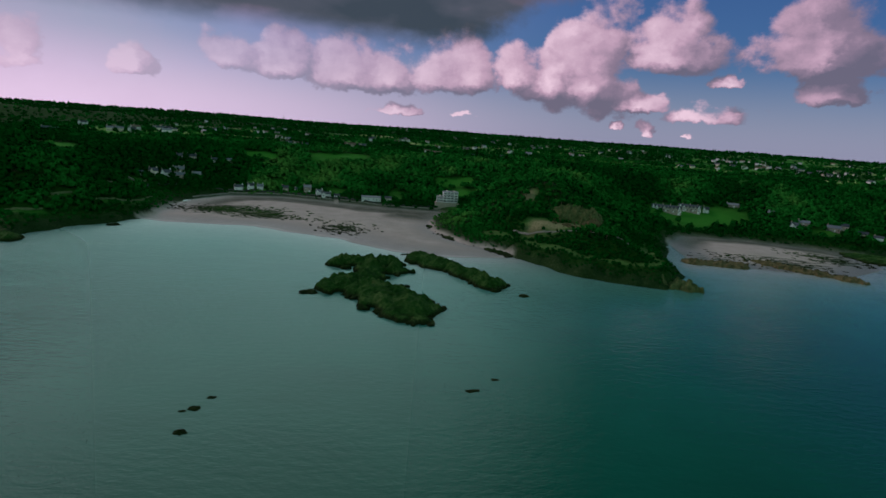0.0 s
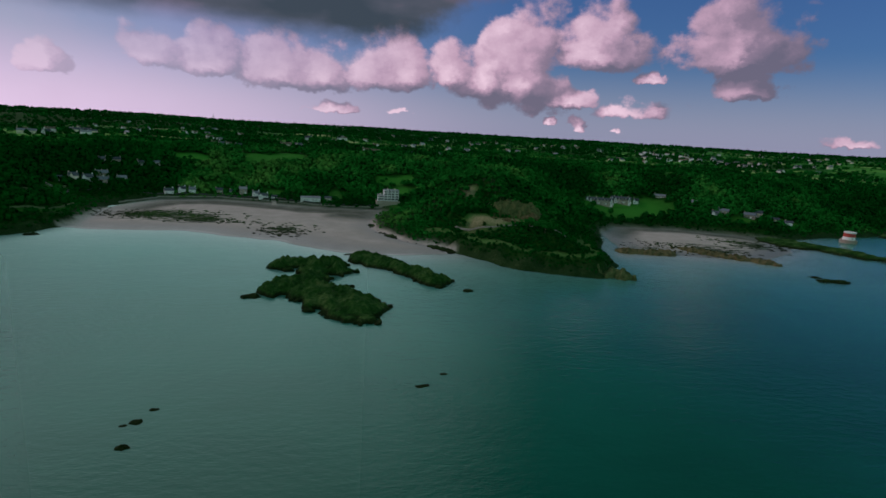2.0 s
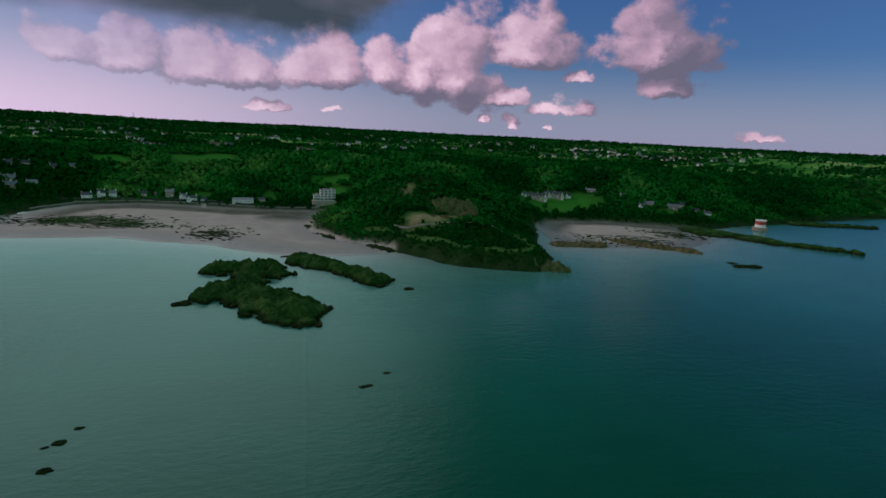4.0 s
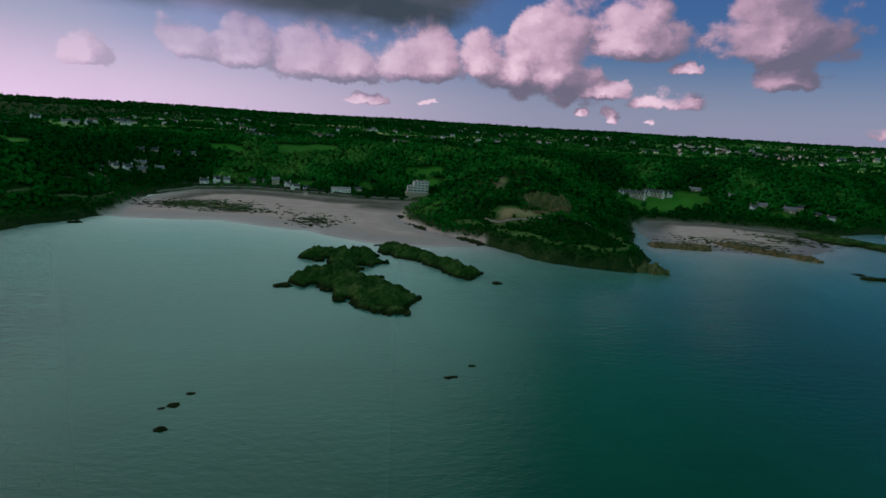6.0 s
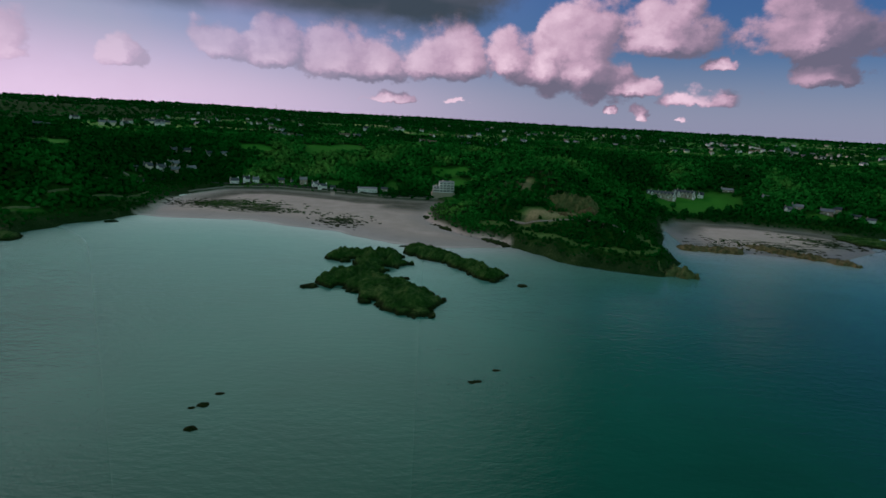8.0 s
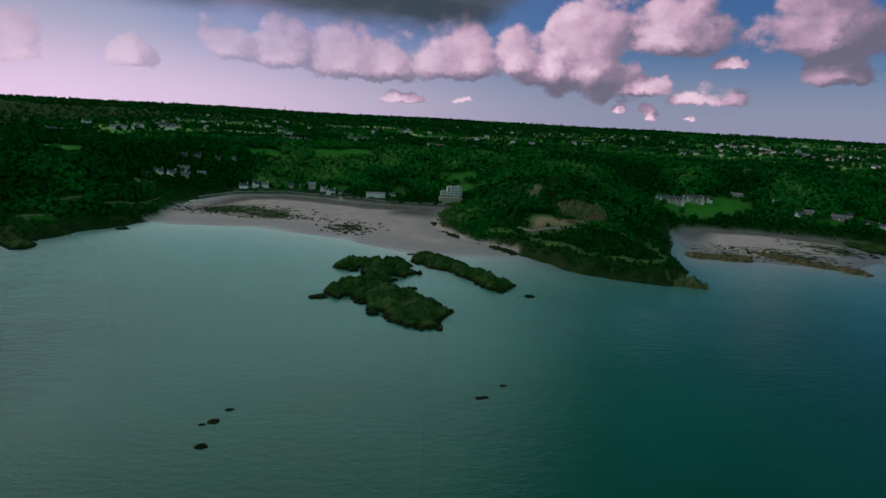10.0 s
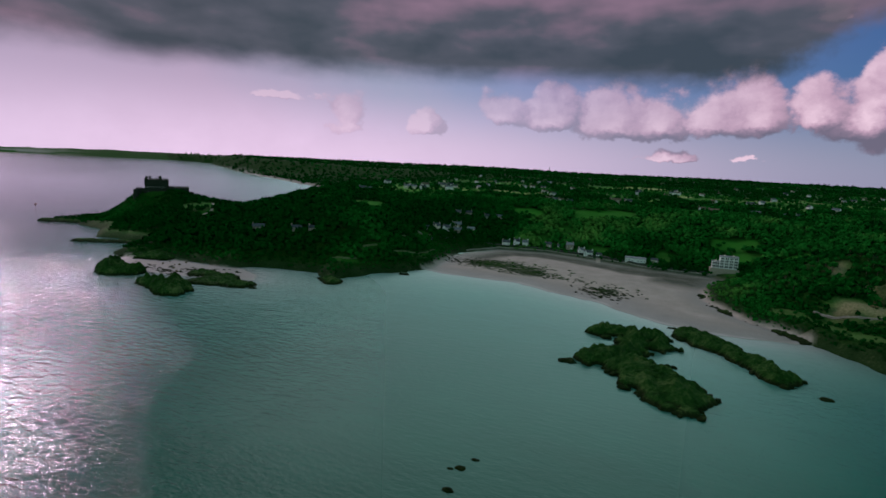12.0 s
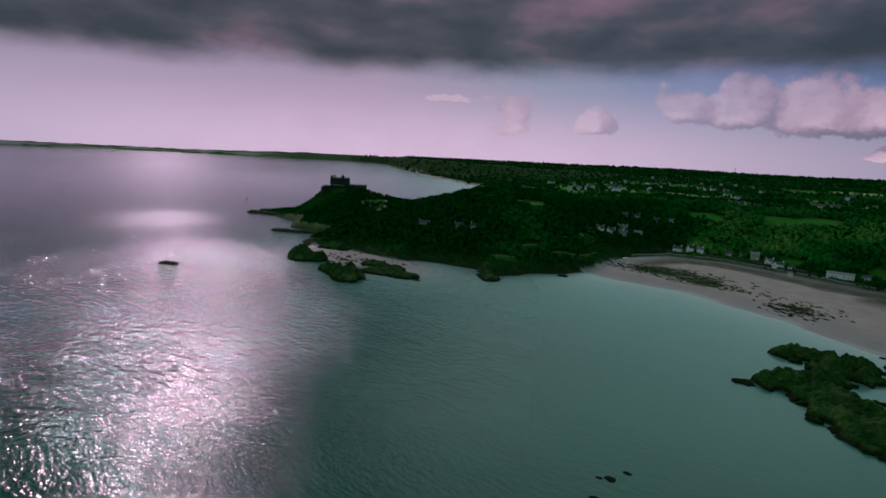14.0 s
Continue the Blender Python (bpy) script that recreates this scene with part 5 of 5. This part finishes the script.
def flats(x, y, face):
    """Three stepped white blocks with balconies over a stone base."""
    z = ground_z(x, y) + 4.0
    root = new("apartment_building")
    root.matrix_basis = pose(x, y, z, 0, 0, face)
    for bx, w, d, top, front in ((-9.5, 7, 8, 6.8, -3.0), (-1.5, 9, 10, 12.8, -5.0), (7.5, 9, 10, 12.8, -3.6)):
        bm = bmesh.new()
        box(bm, bx - w / 2, bx + w / 2, front, front + d, -8.0, top)
        part("wall", bm, RENDER, root)
        bm = bmesh.new()
        box(bm, bx - w / 2 - 0.3, bx + w / 2 + 0.3, front - 0.3, front + d + 0.3, top + 0.004, top + 0.45)
        roof = part("roof", bm, PALE_SLATE, root)
        bm = bmesh.new()
        box(bm, bx - 0.8, bx + 0.8, front + d * 0.5, front + d * 0.5 + 1.4, top + 0.454, top + 1.6)
        part("stair_head", bm, CREAM, roof)
        level = 0
        while 1.2 + level * 3.0 + 2.2 < top:
            fz = 0.6 + level * 3.0
            for k in (-0.25, 0.25):
                add_window(root, bx + k * w, front - 0.003, fz + 1.4, 0, 2.9, 1.6)
            if level:
                bm = bmesh.new()
                box(bm, bx - w * 0.47, bx + w * 0.47, front - 1.5, front - 0.004, fz - 0.18, fz)
                box(bm, bx - w * 0.47, bx + w * 0.47, front - 1.5, front - 1.38, fz + 0.004, fz + 0.95)
                part("balcony", bm, RENDER, root)
            for sgn in (-1, 1):
                add_window(root, bx + sgn * (w / 2 + 0.003), front + d * 0.5, fz + 1.35, 90 * sgn, 1.4, 1.1)
            level += 1
    bm = bmesh.new()
    box(bm, -15, 13, -8.5, -7.7, -8, 0.4)
    box(bm, -15, -14.2, -7.696, 3, -8, 0.4)
    part("terrace_wall", bm, STONE, root)
    BUILT.append((x, y, 17))
    return tagged(root, "stepped white apartment block with balconies at the beach's end", "apartment building")


flats(3, 655, facing_sea(3, 655) + 6)

# the hamlet on the slope south of the beach
HAMLET = "houses of the hillside hamlet"
for hx, hy, w, d, e, r, lab, wall, top, ch, gab, dturn in [
        (-347, 612, 8, 6.5, 4.0, 2.6, "pale rendered cottage on the wooded slope", RENDER, SLATE, 1, False, 20),
        (-341, 630, 9, 8, 5.0, 3.6, "cream gable-fronted house with dark slate roof", CREAM, SLATE, 2, True, 10),
        (-331, 640, 10, 7, 5.0, 3.4, "white gabled house on the hillside", RENDER, SLATE, 2, True, -10),
        (-320, 650, 12, 8, 5.0, 3.0, "long slate-roofed house on the hillside", STONE, PALE_SLATE, 2, False, -5),
        (-330, 668, 13, 8, 5.4, 3.2, "large grey slate-roofed stone house with gables", STONE, PALE_SLATE, 3, True, 0),
        (-312, 676, 10, 7, 4.6, 3.0, "slate-roofed cottage with pale walls", CREAM, PALE_SLATE, 1, False, 14),
        (-348, 708, 9, 7, 4.4, 2.8, "stone cottage with white window frames under trees", STONE, SLATE, 2, False, 5),
        (-336, 716, 11, 7, 4.6, 2.6, "grey stone house among dark trees", STONE, SLATE, 2, False, 0),
        (-312, 728, 8, 7, 4.6, 3.0, "white gabled house alone among trees", RENDER, SLATE, 1, True, -8),
        (-296, 736, 9, 6, 4.2, 2.6, "pale cottage among trees", CREAM, PALE_SLATE, 1, False, 12)]:
    house(hx, hy, facing_sea(hx, hy) + dturn, w, d, e * 0.8, r * 0.95, lab, wall, top, ch, True, "house", HAMLET, gab)
# houses above the cove
for hx, hy, w, d, e, r, lab, dt in [(-440, 414, 12, 7, 3.2, 2.4, "pale house under trees above the cove", 6), (-403, 432, 11, 7, 3.4, 2.4, "pale stone house above the wooded cliff", 0),
                                    (-384, 437, 10, 7, 3.4, 2.2, "white-walled house above the wooded cliff", -5)]:
    house(hx, hy, facing_sea(hx, hy) + dt, w, d, e, r, lab, STONE, SLATE, 1, True, "house", "houses above the cove")


def terrace(x, y, face, bays, label):
    """A row of gabled cottages in one building, end gables higher."""
    z = ground_z(x, y) + 0.2
    root = new("terrace")
    root.matrix_basis = pose(x, y, z, 0, 0, face)
    L = bays * 4.4
    bm = bmesh.new()
    gable_walls(bm, L, 8, -3, 5.0, 3.2)
    part("wall", bm, STONE, root)
    bm = bmesh.new()
    gable_roof(bm, L, 8, 5.0, 3.2)
    roof = part("roof", bm, SLATE, root)
    for i in range(bays):
        bx = -L / 2 + 4.4 * (i + 0.5)
        tall = 1.25 if i in (0, bays - 1) else 0.8
        bm = bmesh.new()
        g = [bm.verts.new(p) for yy in (-4.6, -0.5) for p in ((bx - 1.3, yy, -3), (bx + 1.3, yy, -3), (bx + 1.3, yy, 5.0), (bx, yy, 5.0 + 2.6 * tall), (bx - 1.3, yy, 5.0))]
        for f in ((0, 1, 2, 3, 4), (1, 6, 7, 2), (5, 0, 4, 9)):
            bm.faces.new([g[k] for k in f])
        part("gable_bay", bm, RENDER if i in (0, 1, bays - 1) else STONE, root)
        bm = bmesh.new()
        for sgn in (-1, 1):
            a, b = Vector((bx + sgn * 1.55, -4.9, 4.7)), Vector((bx, -4.9, 5.12 + 2.6 * tall))
            q = [a, b, b + Vector((0, 4.4, 0)), a + Vector((0, 4.4, 0))]
            lo = [bm.verts.new(p) for p in q]
            hi = [bm.verts.new(p + Vector((sgn * 0.06, 0, 0.16))) for p in q]
            bm.faces.new(lo)
            bm.faces.new(hi[::-1])
            for k in range(4):
                bm.faces.new((lo[k], hi[k], hi[(k + 1) % 4], lo[(k + 1) % 4]))
        part("gable_roof", bm, SLATE, roof)
        add_window(root, bx, -4.603, 1.5, 0, 1.3, 1.0)
        add_window(root, bx, -4.603, 4.0, 0, 1.1, 1.0)
        if i % 2:
            add_door(root, bx + 2.2, -4.003, 0.0, FRAME)
        if i % 2 == 0:
            bm = bmesh.new()
            box(bm, bx + 1.8, bx + 2.6, -0.45, 0.45, 7.2, 9.6)
            box(bm, bx + 1.7, bx + 2.7, -0.55, 0.55, 9.6, 9.8)
            part("chimney", bm, STONE, roof)
    for k in range(2):
        BUILT.append((x + (k - 0.5) * L * 0.5 * math.cos(radians(face)), y + (k - 0.5) * L * 0.5 * math.sin(radians(face)), L * 0.34))
    return tagged(root, label, "terrace", "gabled terraces by the field")


terrace(281, 688, facing_sea(281, 688) - 2, 8, "long terrace of cottages with pale gables and slate roofs")
terrace(313, 694, facing_sea(313, 694) - 2, 6, "terrace of cottages with white end gable by the green field")
house(334, 694, facing_sea(334, 694), 7, 7, 4.0, 3.0, "small white gabled cottage at the terrace's end", RENDER, SLATE, 1, True, "house", "houses behind the north beach", True)
for hx, hy, w, d, e, r, lab, wall, top, gab in [
        (404, 622, 9, 7, 4.6, 2.8, "white house above the north beach", RENDER, SLATE, True), (416, 626, 12, 7, 3.6, 2.4, "low stone house above the north beach", STONE, PALE_SLATE, False),
        (440, 610, 13, 8, 4.2, 2.6, "grey stone house with slate roof above the beach", STONE, PALE_SLATE, False), (456, 616, 8, 8, 6.0, 2.6, "tall dark house among trees by the beach", STONE, SLATE, False),
        (470, 606, 11, 7, 4.0, 2.2, "pale low house by the shore", CREAM, SLATE, False), (488, 604, 9, 7, 3.4, 2.0, "low white building at the beach's edge", RENDER, SLATE, False),
        (372, 700, 18, 7, 3.6, 2.0, "long grey building among dark trees", STONE, PALE_SLATE, False), (400, 664, 8, 7, 4.0, 2.2, "small pale house among dark trees", CREAM, PALE_SLATE, False)]:
    house(hx, hy, facing_sea(hx, hy), w, d, e, r, lab, wall, top, 1, True, "house", "houses behind the north beach", gab)

# larger houses that stand out on the plateau
PLATEAU = "houses on the plateau"
for hx, hy, w, d, e, r, lab, wall, top, gab in [
        (-612, 832, 12, 8, 5.0, 3.0, "pale farmhouse on the open plateau", STONE, SLATE, False), (-598, 838, 18, 8, 3.6, 2.4, "long grey farm building", STONE, PALE_SLATE, False),
        (-668, 1000, 14, 9, 8.5, 3.0, "tall white house beside dark trees", RENDER, SLATE, True), (-586, 962, 26, 10, 5.0, 3.0, "large pale house with slate roof on the plateau", CREAM, PALE_SLATE, False),
        (-560, 968, 12, 9, 5.4, 3.4, "white gabled house in fields", RENDER, SLATE, True), (-520, 1010, 16, 9, 5.0, 3.0, "pale house among hedges", RENDER, PALE_SLATE, False),
        (-274, 904, 9, 7, 5.0, 3.2, "white gabled house in a row", RENDER, TILE, True), (-262, 900, 9, 7, 5.0, 3.4, "white gabled house in a row", RENDER, SLATE, True), (-250, 897, 9, 7, 5.0, 3.2, "white gabled house in a row", RENDER, TILE, True),
        (-236, 899, 10, 7, 4.2, 2.8, "cream house at the row's end", CREAM, SLATE, False), (-190, 1052, 20, 10, 6.0, 3.6, "large cream country house among trees", CREAM, TILE, True), (-168, 1060, 14, 9, 5.4, 3.4, "cream wing of a country house", CREAM, SLATE, True),
        (-36, 906, 10, 8, 5.6, 3.6, "white gabled house beside a lawn", RENDER, TILE, True), (-20, 910, 15, 8, 4.4, 3.0, "cream house with brown roof beside a lawn", CREAM, TILE, False),
        (40, 1020, 30, 9, 3.6, 1.6, "long low white building on the plateau", RENDER, PALE_SLATE, False), (74, 960, 18, 9, 3.8, 1.8, "low white building by a lawn", RENDER, PALE_SLATE, False), (92, 952, 8, 7, 4.6, 3.0, "small white gabled house", RENDER, SLATE, True)]:
    house(hx, hy, facing_sea(hx, hy) + (hx * 7 % 30) - 15, w, d, e, r, lab, wall, top, 1, True, "house", PLATEAU, gab)


def far_houses():
    """Scattered farms and villages out to the ridge."""
    rr = random.Random(5)
    spots = [(1000, 1700, 280, 26), (1150, 1500, 220, 14), (820, 2150, 330, 16), (600, 1250, 130, 5), (-640, 1120, 130, 7), (-420, 1350, 260, 9), (-100, 1500, 300, 11), (250, 1450, 220, 7),
             (330, 2100, 420, 14), (-800, 1900, 380, 10), (1750, 2150, 450, 16), (-300, 2700, 600, 8)]
    made = 0
    for cx, cy, spread, n in spots:
        for _ in range(n):
            x, y = rr.gauss(cx, spread * 0.55), rr.gauss(cy, spread * 0.55)
            if math.hypot(x, y) < 880 or float(shore_distance(np.array([x]), np.array([y]))[0]) < 200:
                continue
            w = rr.uniform(9, 17)
            house(x, y, facing_sea(x, y) + rr.uniform(-60, 60), w, rr.uniform(7, 9), rr.uniform(3.8, 6.2), rr.uniform(2.4, 3.6),
                  rr.choice(["distant white house with slate roof among fields", "distant pale house among hedgerow trees"]),
                  rr.choice([RENDER, RENDER, CREAM]), rr.choice([SLATE, PALE_SLATE, TILE]), 1, False, "house", "distant houses")
            made += 1


far_houses()


# ---- castle on its crag ----
def castle():
    root = new("castle")
    root.matrix_basis = pose(-768, 524, -7.5, 0, 0, 56.5)

    def block(name, x0, x1, y0, y1, z0, z1, crenel=1.6, parent=root, label=""):
        bm = bmesh.new()
        box(bm, x0, x1, y0, y1, z0, z1)
        # stepped parapet
        step = crenel * 2
        for ya, yb in ((y0, y0 + 0.9), (y1 - 0.9, y1)):
            x = x0
            while x + crenel <= x1 + 0.01:
                box(bm, x, min(x + crenel, x1), ya, yb, z1 + 0.003, z1 + 1.5)
                x += step
        for xa, xb in ((x0, x0 + 0.9), (x1 - 0.9, x1)):
            y = y0 + step
            while y + crenel <= y1 - 1.0:
                box(bm, xa, xb, y, y + crenel, z1 + 0.003, z1 + 1.5)
                y += step
        return part(name, bm, BACKLIT_GRANITE, parent, label)

    def tower(x, y, r, z0, z1):
        bm = bmesh.new()
        n = 18
        prof = [(r * 1.06, z0), (r, z0 + (z1 - z0) * 0.3), (r * 0.97, z1 - 1.2), (r * 1.05, z1 - 0.9), (r * 1.05, z1), (r * 0.8, z1), (r * 0.8, z1 - 1.0)]
        rings = [[bm.verts.new((x + q * math.cos(6.2832 * i / n), y + q * math.sin(6.2832 * i / n), z)) for i in range(n)] for q, z in prof]
        for lo, hi in zip(rings, rings[1:]):
            for i in range(n):
                bm.faces.new((lo[i], lo[(i + 1) % n], hi[(i + 1) % n], hi[i]))
        bm.faces.new(rings[-1])
        for i in range(0, n, 2):
            a = 6.2832 * (i + 0.5) / n
            box(bm, -0.6, 0.6, -0.4, 0.4, z1 + 0.003, z1 + 1.3, Matrix.Translation((x + r * 0.92 * math.cos(a), y + r * 0.92 * math.sin(a), 0)) @ pose(0, 0, 0, 0, 0, math.degrees(a) + 90))
        part("round_tower", bm, BACKLIT_GRANITE, root)

    keep = block("keep", -16, 16, -10, 14, 34, 69)
    for x, y in ((-13, -6), (-8.5, 8), (4, -6), (5.5, 10)):
        bm = bmesh.new()
        box(bm, x - 1.4, x + 1.4, y - 1.4, y + 1.4, 69.0, 73.5)
        box(bm, x - 1.6, x + 1.6, y - 1.6, y + 1.6, 73.5, 74.0)
        part("turret", bm, BACKLIT_GRANITE, keep)
    block("ward", 16.004, 44, -8, 16, 34, 57.5)
    block("curtain_wall", -27, -16.004, -6, -1.5, 30, 56)
    block("gatehouse", 44.004, 51, -6, 8, 26, 50)
    tower(-27, -7, 4, 26, 53)
    tower(17, -13, 6, 30, 58)
    tower(46, -12, 4, 22, 45)
    for i in range(7):
        for row in range(2):
            add_window(keep, -12 + i * 4, -10.003, 50 + row * 8, 0, 0.9, 1.3)
    for i in range(5):
        add_window(root, 19 + i * 5, -8.003, 51, 0, 0.9, 1.3)
    BUILT.append((-768, 524, 26))
    return tagged(root, "granite castle in dark silhouette with a square keep, towers and battlements", "castle")


castle()
for hx, hy, w, lab in [(-712, 590, 12, "pale cottage below the castle wall"), (-700, 600, 9, "small slate-roofed cottage below the castle"), (-688, 612, 10, "stone cottage by the castle green")]:
    house(hx, hy, facing_sea(hx, hy), w, 7, 4.6, 2.8, lab, RENDER if w == 12 else STONE, SLATE, 1, True, "house", "cottages below the castle")


# ---- round tower, sea wall, slipway, mast, buoys ----
def round_tower(x, y):
    root = new("coastal_tower")
    root.matrix_basis = pose(x, y, max(1.5, ground_z(x, y)))
    n = 24

    def drum(name, prof, mat, parent):
        bm = bmesh.new()
        rings = [[bm.verts.new((q * math.cos(6.2832 * i / n), q * math.sin(6.2832 * i / n), z)) for i in range(n)] for q, z in prof]
        for lo, hi in zip(rings, rings[1:]):
            for i in range(n):
                bm.faces.new((lo[i], lo[(i + 1) % n], hi[(i + 1) % n], hi[i]))
        bm.faces.new(rings[-1])
        return part(name, bm, mat, parent)
    drum("base", [(8.5, -3), (8.3, 2.0), (7.9, 2.4), (6.0, 2.404)], STONE, root)
    drum("lower_drum", [(6.0, 2.4), (5.8, 5.6)], RENDER, root)
    drum("upper_drum", [(5.8, 5.604), (5.55, 9.6)], RED_PAINT, root)
    drum("parapet", [(5.55, 9.604), (5.9, 9.9), (5.9, 11.2), (5.2, 11.2), (5.2, 10.2)], RENDER, root)
    add_window(root, -1.0, -5.95, 4.2, -4, 0.9, 0.9)
    BUILT.append((x, y, 10))
    return tagged(root, "round red and white coastal tower on a rock spit", "tower")


round_tower(520, 549)


def ribbon(name, pts, width, z0, z1, mat, label, category):
    """A wall or track along a line, following the ground."""
    root = bmesh.new()
    prev = None
    dense = []
    for (ax, ay), (bx, by) in zip(pts, pts[1:]):
        k = max(1, int(math.hypot(bx - ax, by - ay) / 6))
        dense += [(ax + (bx - ax) * i / k, ay + (by - ay) * i / k) for i in range(k)]
    dense.append(pts[-1])
    for i, (x, y) in enumerate(dense):
        ex, ey = (dense[min(i + 1, len(dense) - 1)][0] - dense[max(i - 1, 0)][0], dense[min(i + 1, len(dense) - 1)][1] - dense[max(i - 1, 0)][1])
        L = math.hypot(ex, ey)
        nx, ny = -ey / L * width / 2, ex / L * width / 2
        g = ground_z(x, y)
        ring = [root.verts.new(p) for p in ((x - nx, y - ny, g + z0), (x + nx, y + ny, g + z0), (x + nx, y + ny, g + z1), (x - nx, y - ny, g + z1))]
        if prev:
            for j in range(4):
                root.faces.new((prev[j], prev[(j + 1) % 4], ring[(j + 1) % 4], ring[j]))
        else:
            root.faces.new(ring[::-1])
        prev = ring
    root.faces.new(prev)
    bmesh.ops.recalc_face_normals(root, faces=root.faces)
    return tagged(part(name, root, mat), label, category, kind="structure")


ribbon("sea_wall", [(-4, 644), (-71, 642), (-142, 664), (-201, 675), (-262, 656), (-284, 606)], 1.2, -3.5, 1.0, CONCRETE, "grey concrete sea wall along the top of the beach", "sea wall")
ribbon("road", [(-2, 650), (-71, 648), (-142, 669), (-201, 680), (-264, 664), (-305, 640), (-330, 600), (-318, 570)], 5.0, -1.0, 0.35, TARMAC, "narrow grey coast road behind the sea wall", "road")
ribbon("field_wall", [(-352, 590), (-330, 580), (-318, 566)], 1.0, -1.0, 1.6, CONCRETE, "pale roadside wall on the hamlet slope", "wall")
for line in OPEN_BANKS:
    ribbon("field_bank", line, 1.4, -1.0, 1.3, BANK, "low pale earth bank between dark scrub on the slope", "bank")
ribbon("headland_track", [(62, 462), (84, 444), (104, 434), (128, 430), (150, 430)], 3.0, -1.0, 0.35, CONCRETE, "pale track across the headland clearing", "track")
ribbon("castle_path", [(-598, 470), (-606, 490), (-622, 506), (-640, 520)], 3.0, -1.0, 0.4, CONCRETE, "pale path climbing to the castle green", "path")


def slipway():
    bm = bmesh.new()
    v = [bm.verts.new(p) for p in ((-2.5, 0, -2), (2.5, 0, -2), (2.5, 0, 2.0), (-2.5, 0, 2.0), (-2.5, -26, -2), (2.5, -26, -2), (2.5, -26, -0.3), (-2.5, -26, -0.3))]
    for f in ((0, 1, 2, 3), (5, 4, 7, 6), (3, 2, 6, 7), (1, 5, 6, 2), (4, 0, 3, 7)):
        bm.faces.new([v[i] for i in f])
    ob = part("slipway", bm, CONCRETE)
    ob.matrix_basis = pose(-133, 660, max(0.3, ground_z(-133, 650)), 0, 0, 12)
    return tagged(ob, "sloping concrete slipway from the road to the sand", "slipway")


slipway()


def stone_heap(x, y, n, spread, label, seed):
    """Loose pale boulders."""
    rr = random.Random(seed)
    for _ in range(n):
        bm = bmesh.new()
        bmesh.ops.create_icosphere(bm, subdivisions=1, radius=1.0)
        for v in bm.verts:
            v.co *= rr.uniform(0.7, 1.2)
        ob = part("boulder", bm, PALE_ROCK)
        px, py, s = rr.gauss(x, spread), rr.gauss(y, spread * 0.6), rr.uniform(0.6, 1.7)
        ob.matrix_basis = pose(px, py, ground_z(px, py) + s * 0.3, 0, 0, rr.uniform(0, 360)) @ Matrix.Diagonal((s, s * 0.8, s * 0.7, 1))
        tagged(ob, label, "boulder", "pale boulders")


stone_heap(106, 449, 34, 6, "pale boulder in the headland quarry", 3)
stone_heap(-452, 318, 10, 14, "brown boulder on the cove sand", 4)
stone_heap(268, 470, 16, 16, "pale boulder on the north beach", 6)


def mast(x, y):
    root = new("radio_mast")
    root.matrix_basis = pose(x, y, ground_z(x, y))
    bm = bmesh.new()
    taper(bm, (0, 0, -1), (0, 0, 48), 2.2, 0.9, 4)
    part("pole", bm, STEEL, root)
    for z in (38, 43):
        bm = bmesh.new()
        box(bm, -2.0, 2.0, -0.5, 0.5, z, z + 1.2)
        part("antenna", bm, STEEL, root)
    return tagged(root, "tall grey radio mast on the far ridge", "mast")


mast(-1298, 4270)


def buoy(x, y):
    bm = bmesh.new()
    n = 12
    rings = [[bm.verts.new((q * math.cos(6.2832 * i / n), q * math.sin(6.2832 * i / n), z)) for i in range(n)] for q, z in ((1.0, -0.6), (1.5, 0.3), (1.1, 1.2), (0.35, 1.6), (0.25, 3.4), (0.05, 3.6))]
    for lo, hi in zip(rings, rings[1:]):
        for i in range(n):
            bm.faces.new((lo[i], lo[(i + 1) % n], hi[(i + 1) % n], hi[i]))
    bm.faces.new(rings[-1])
    ob = part("buoy", bm, RED_PAINT)
    ob.matrix_basis = pose(x, y, 0)
    return tagged(ob, "dark channel buoy floating off the castle", "buoy", "buoys")


for bx, by in ((-1444, 245), (-2209, 453), (-1075, 505), (-2350, 470)):
    buoy(bx, by)

plant()
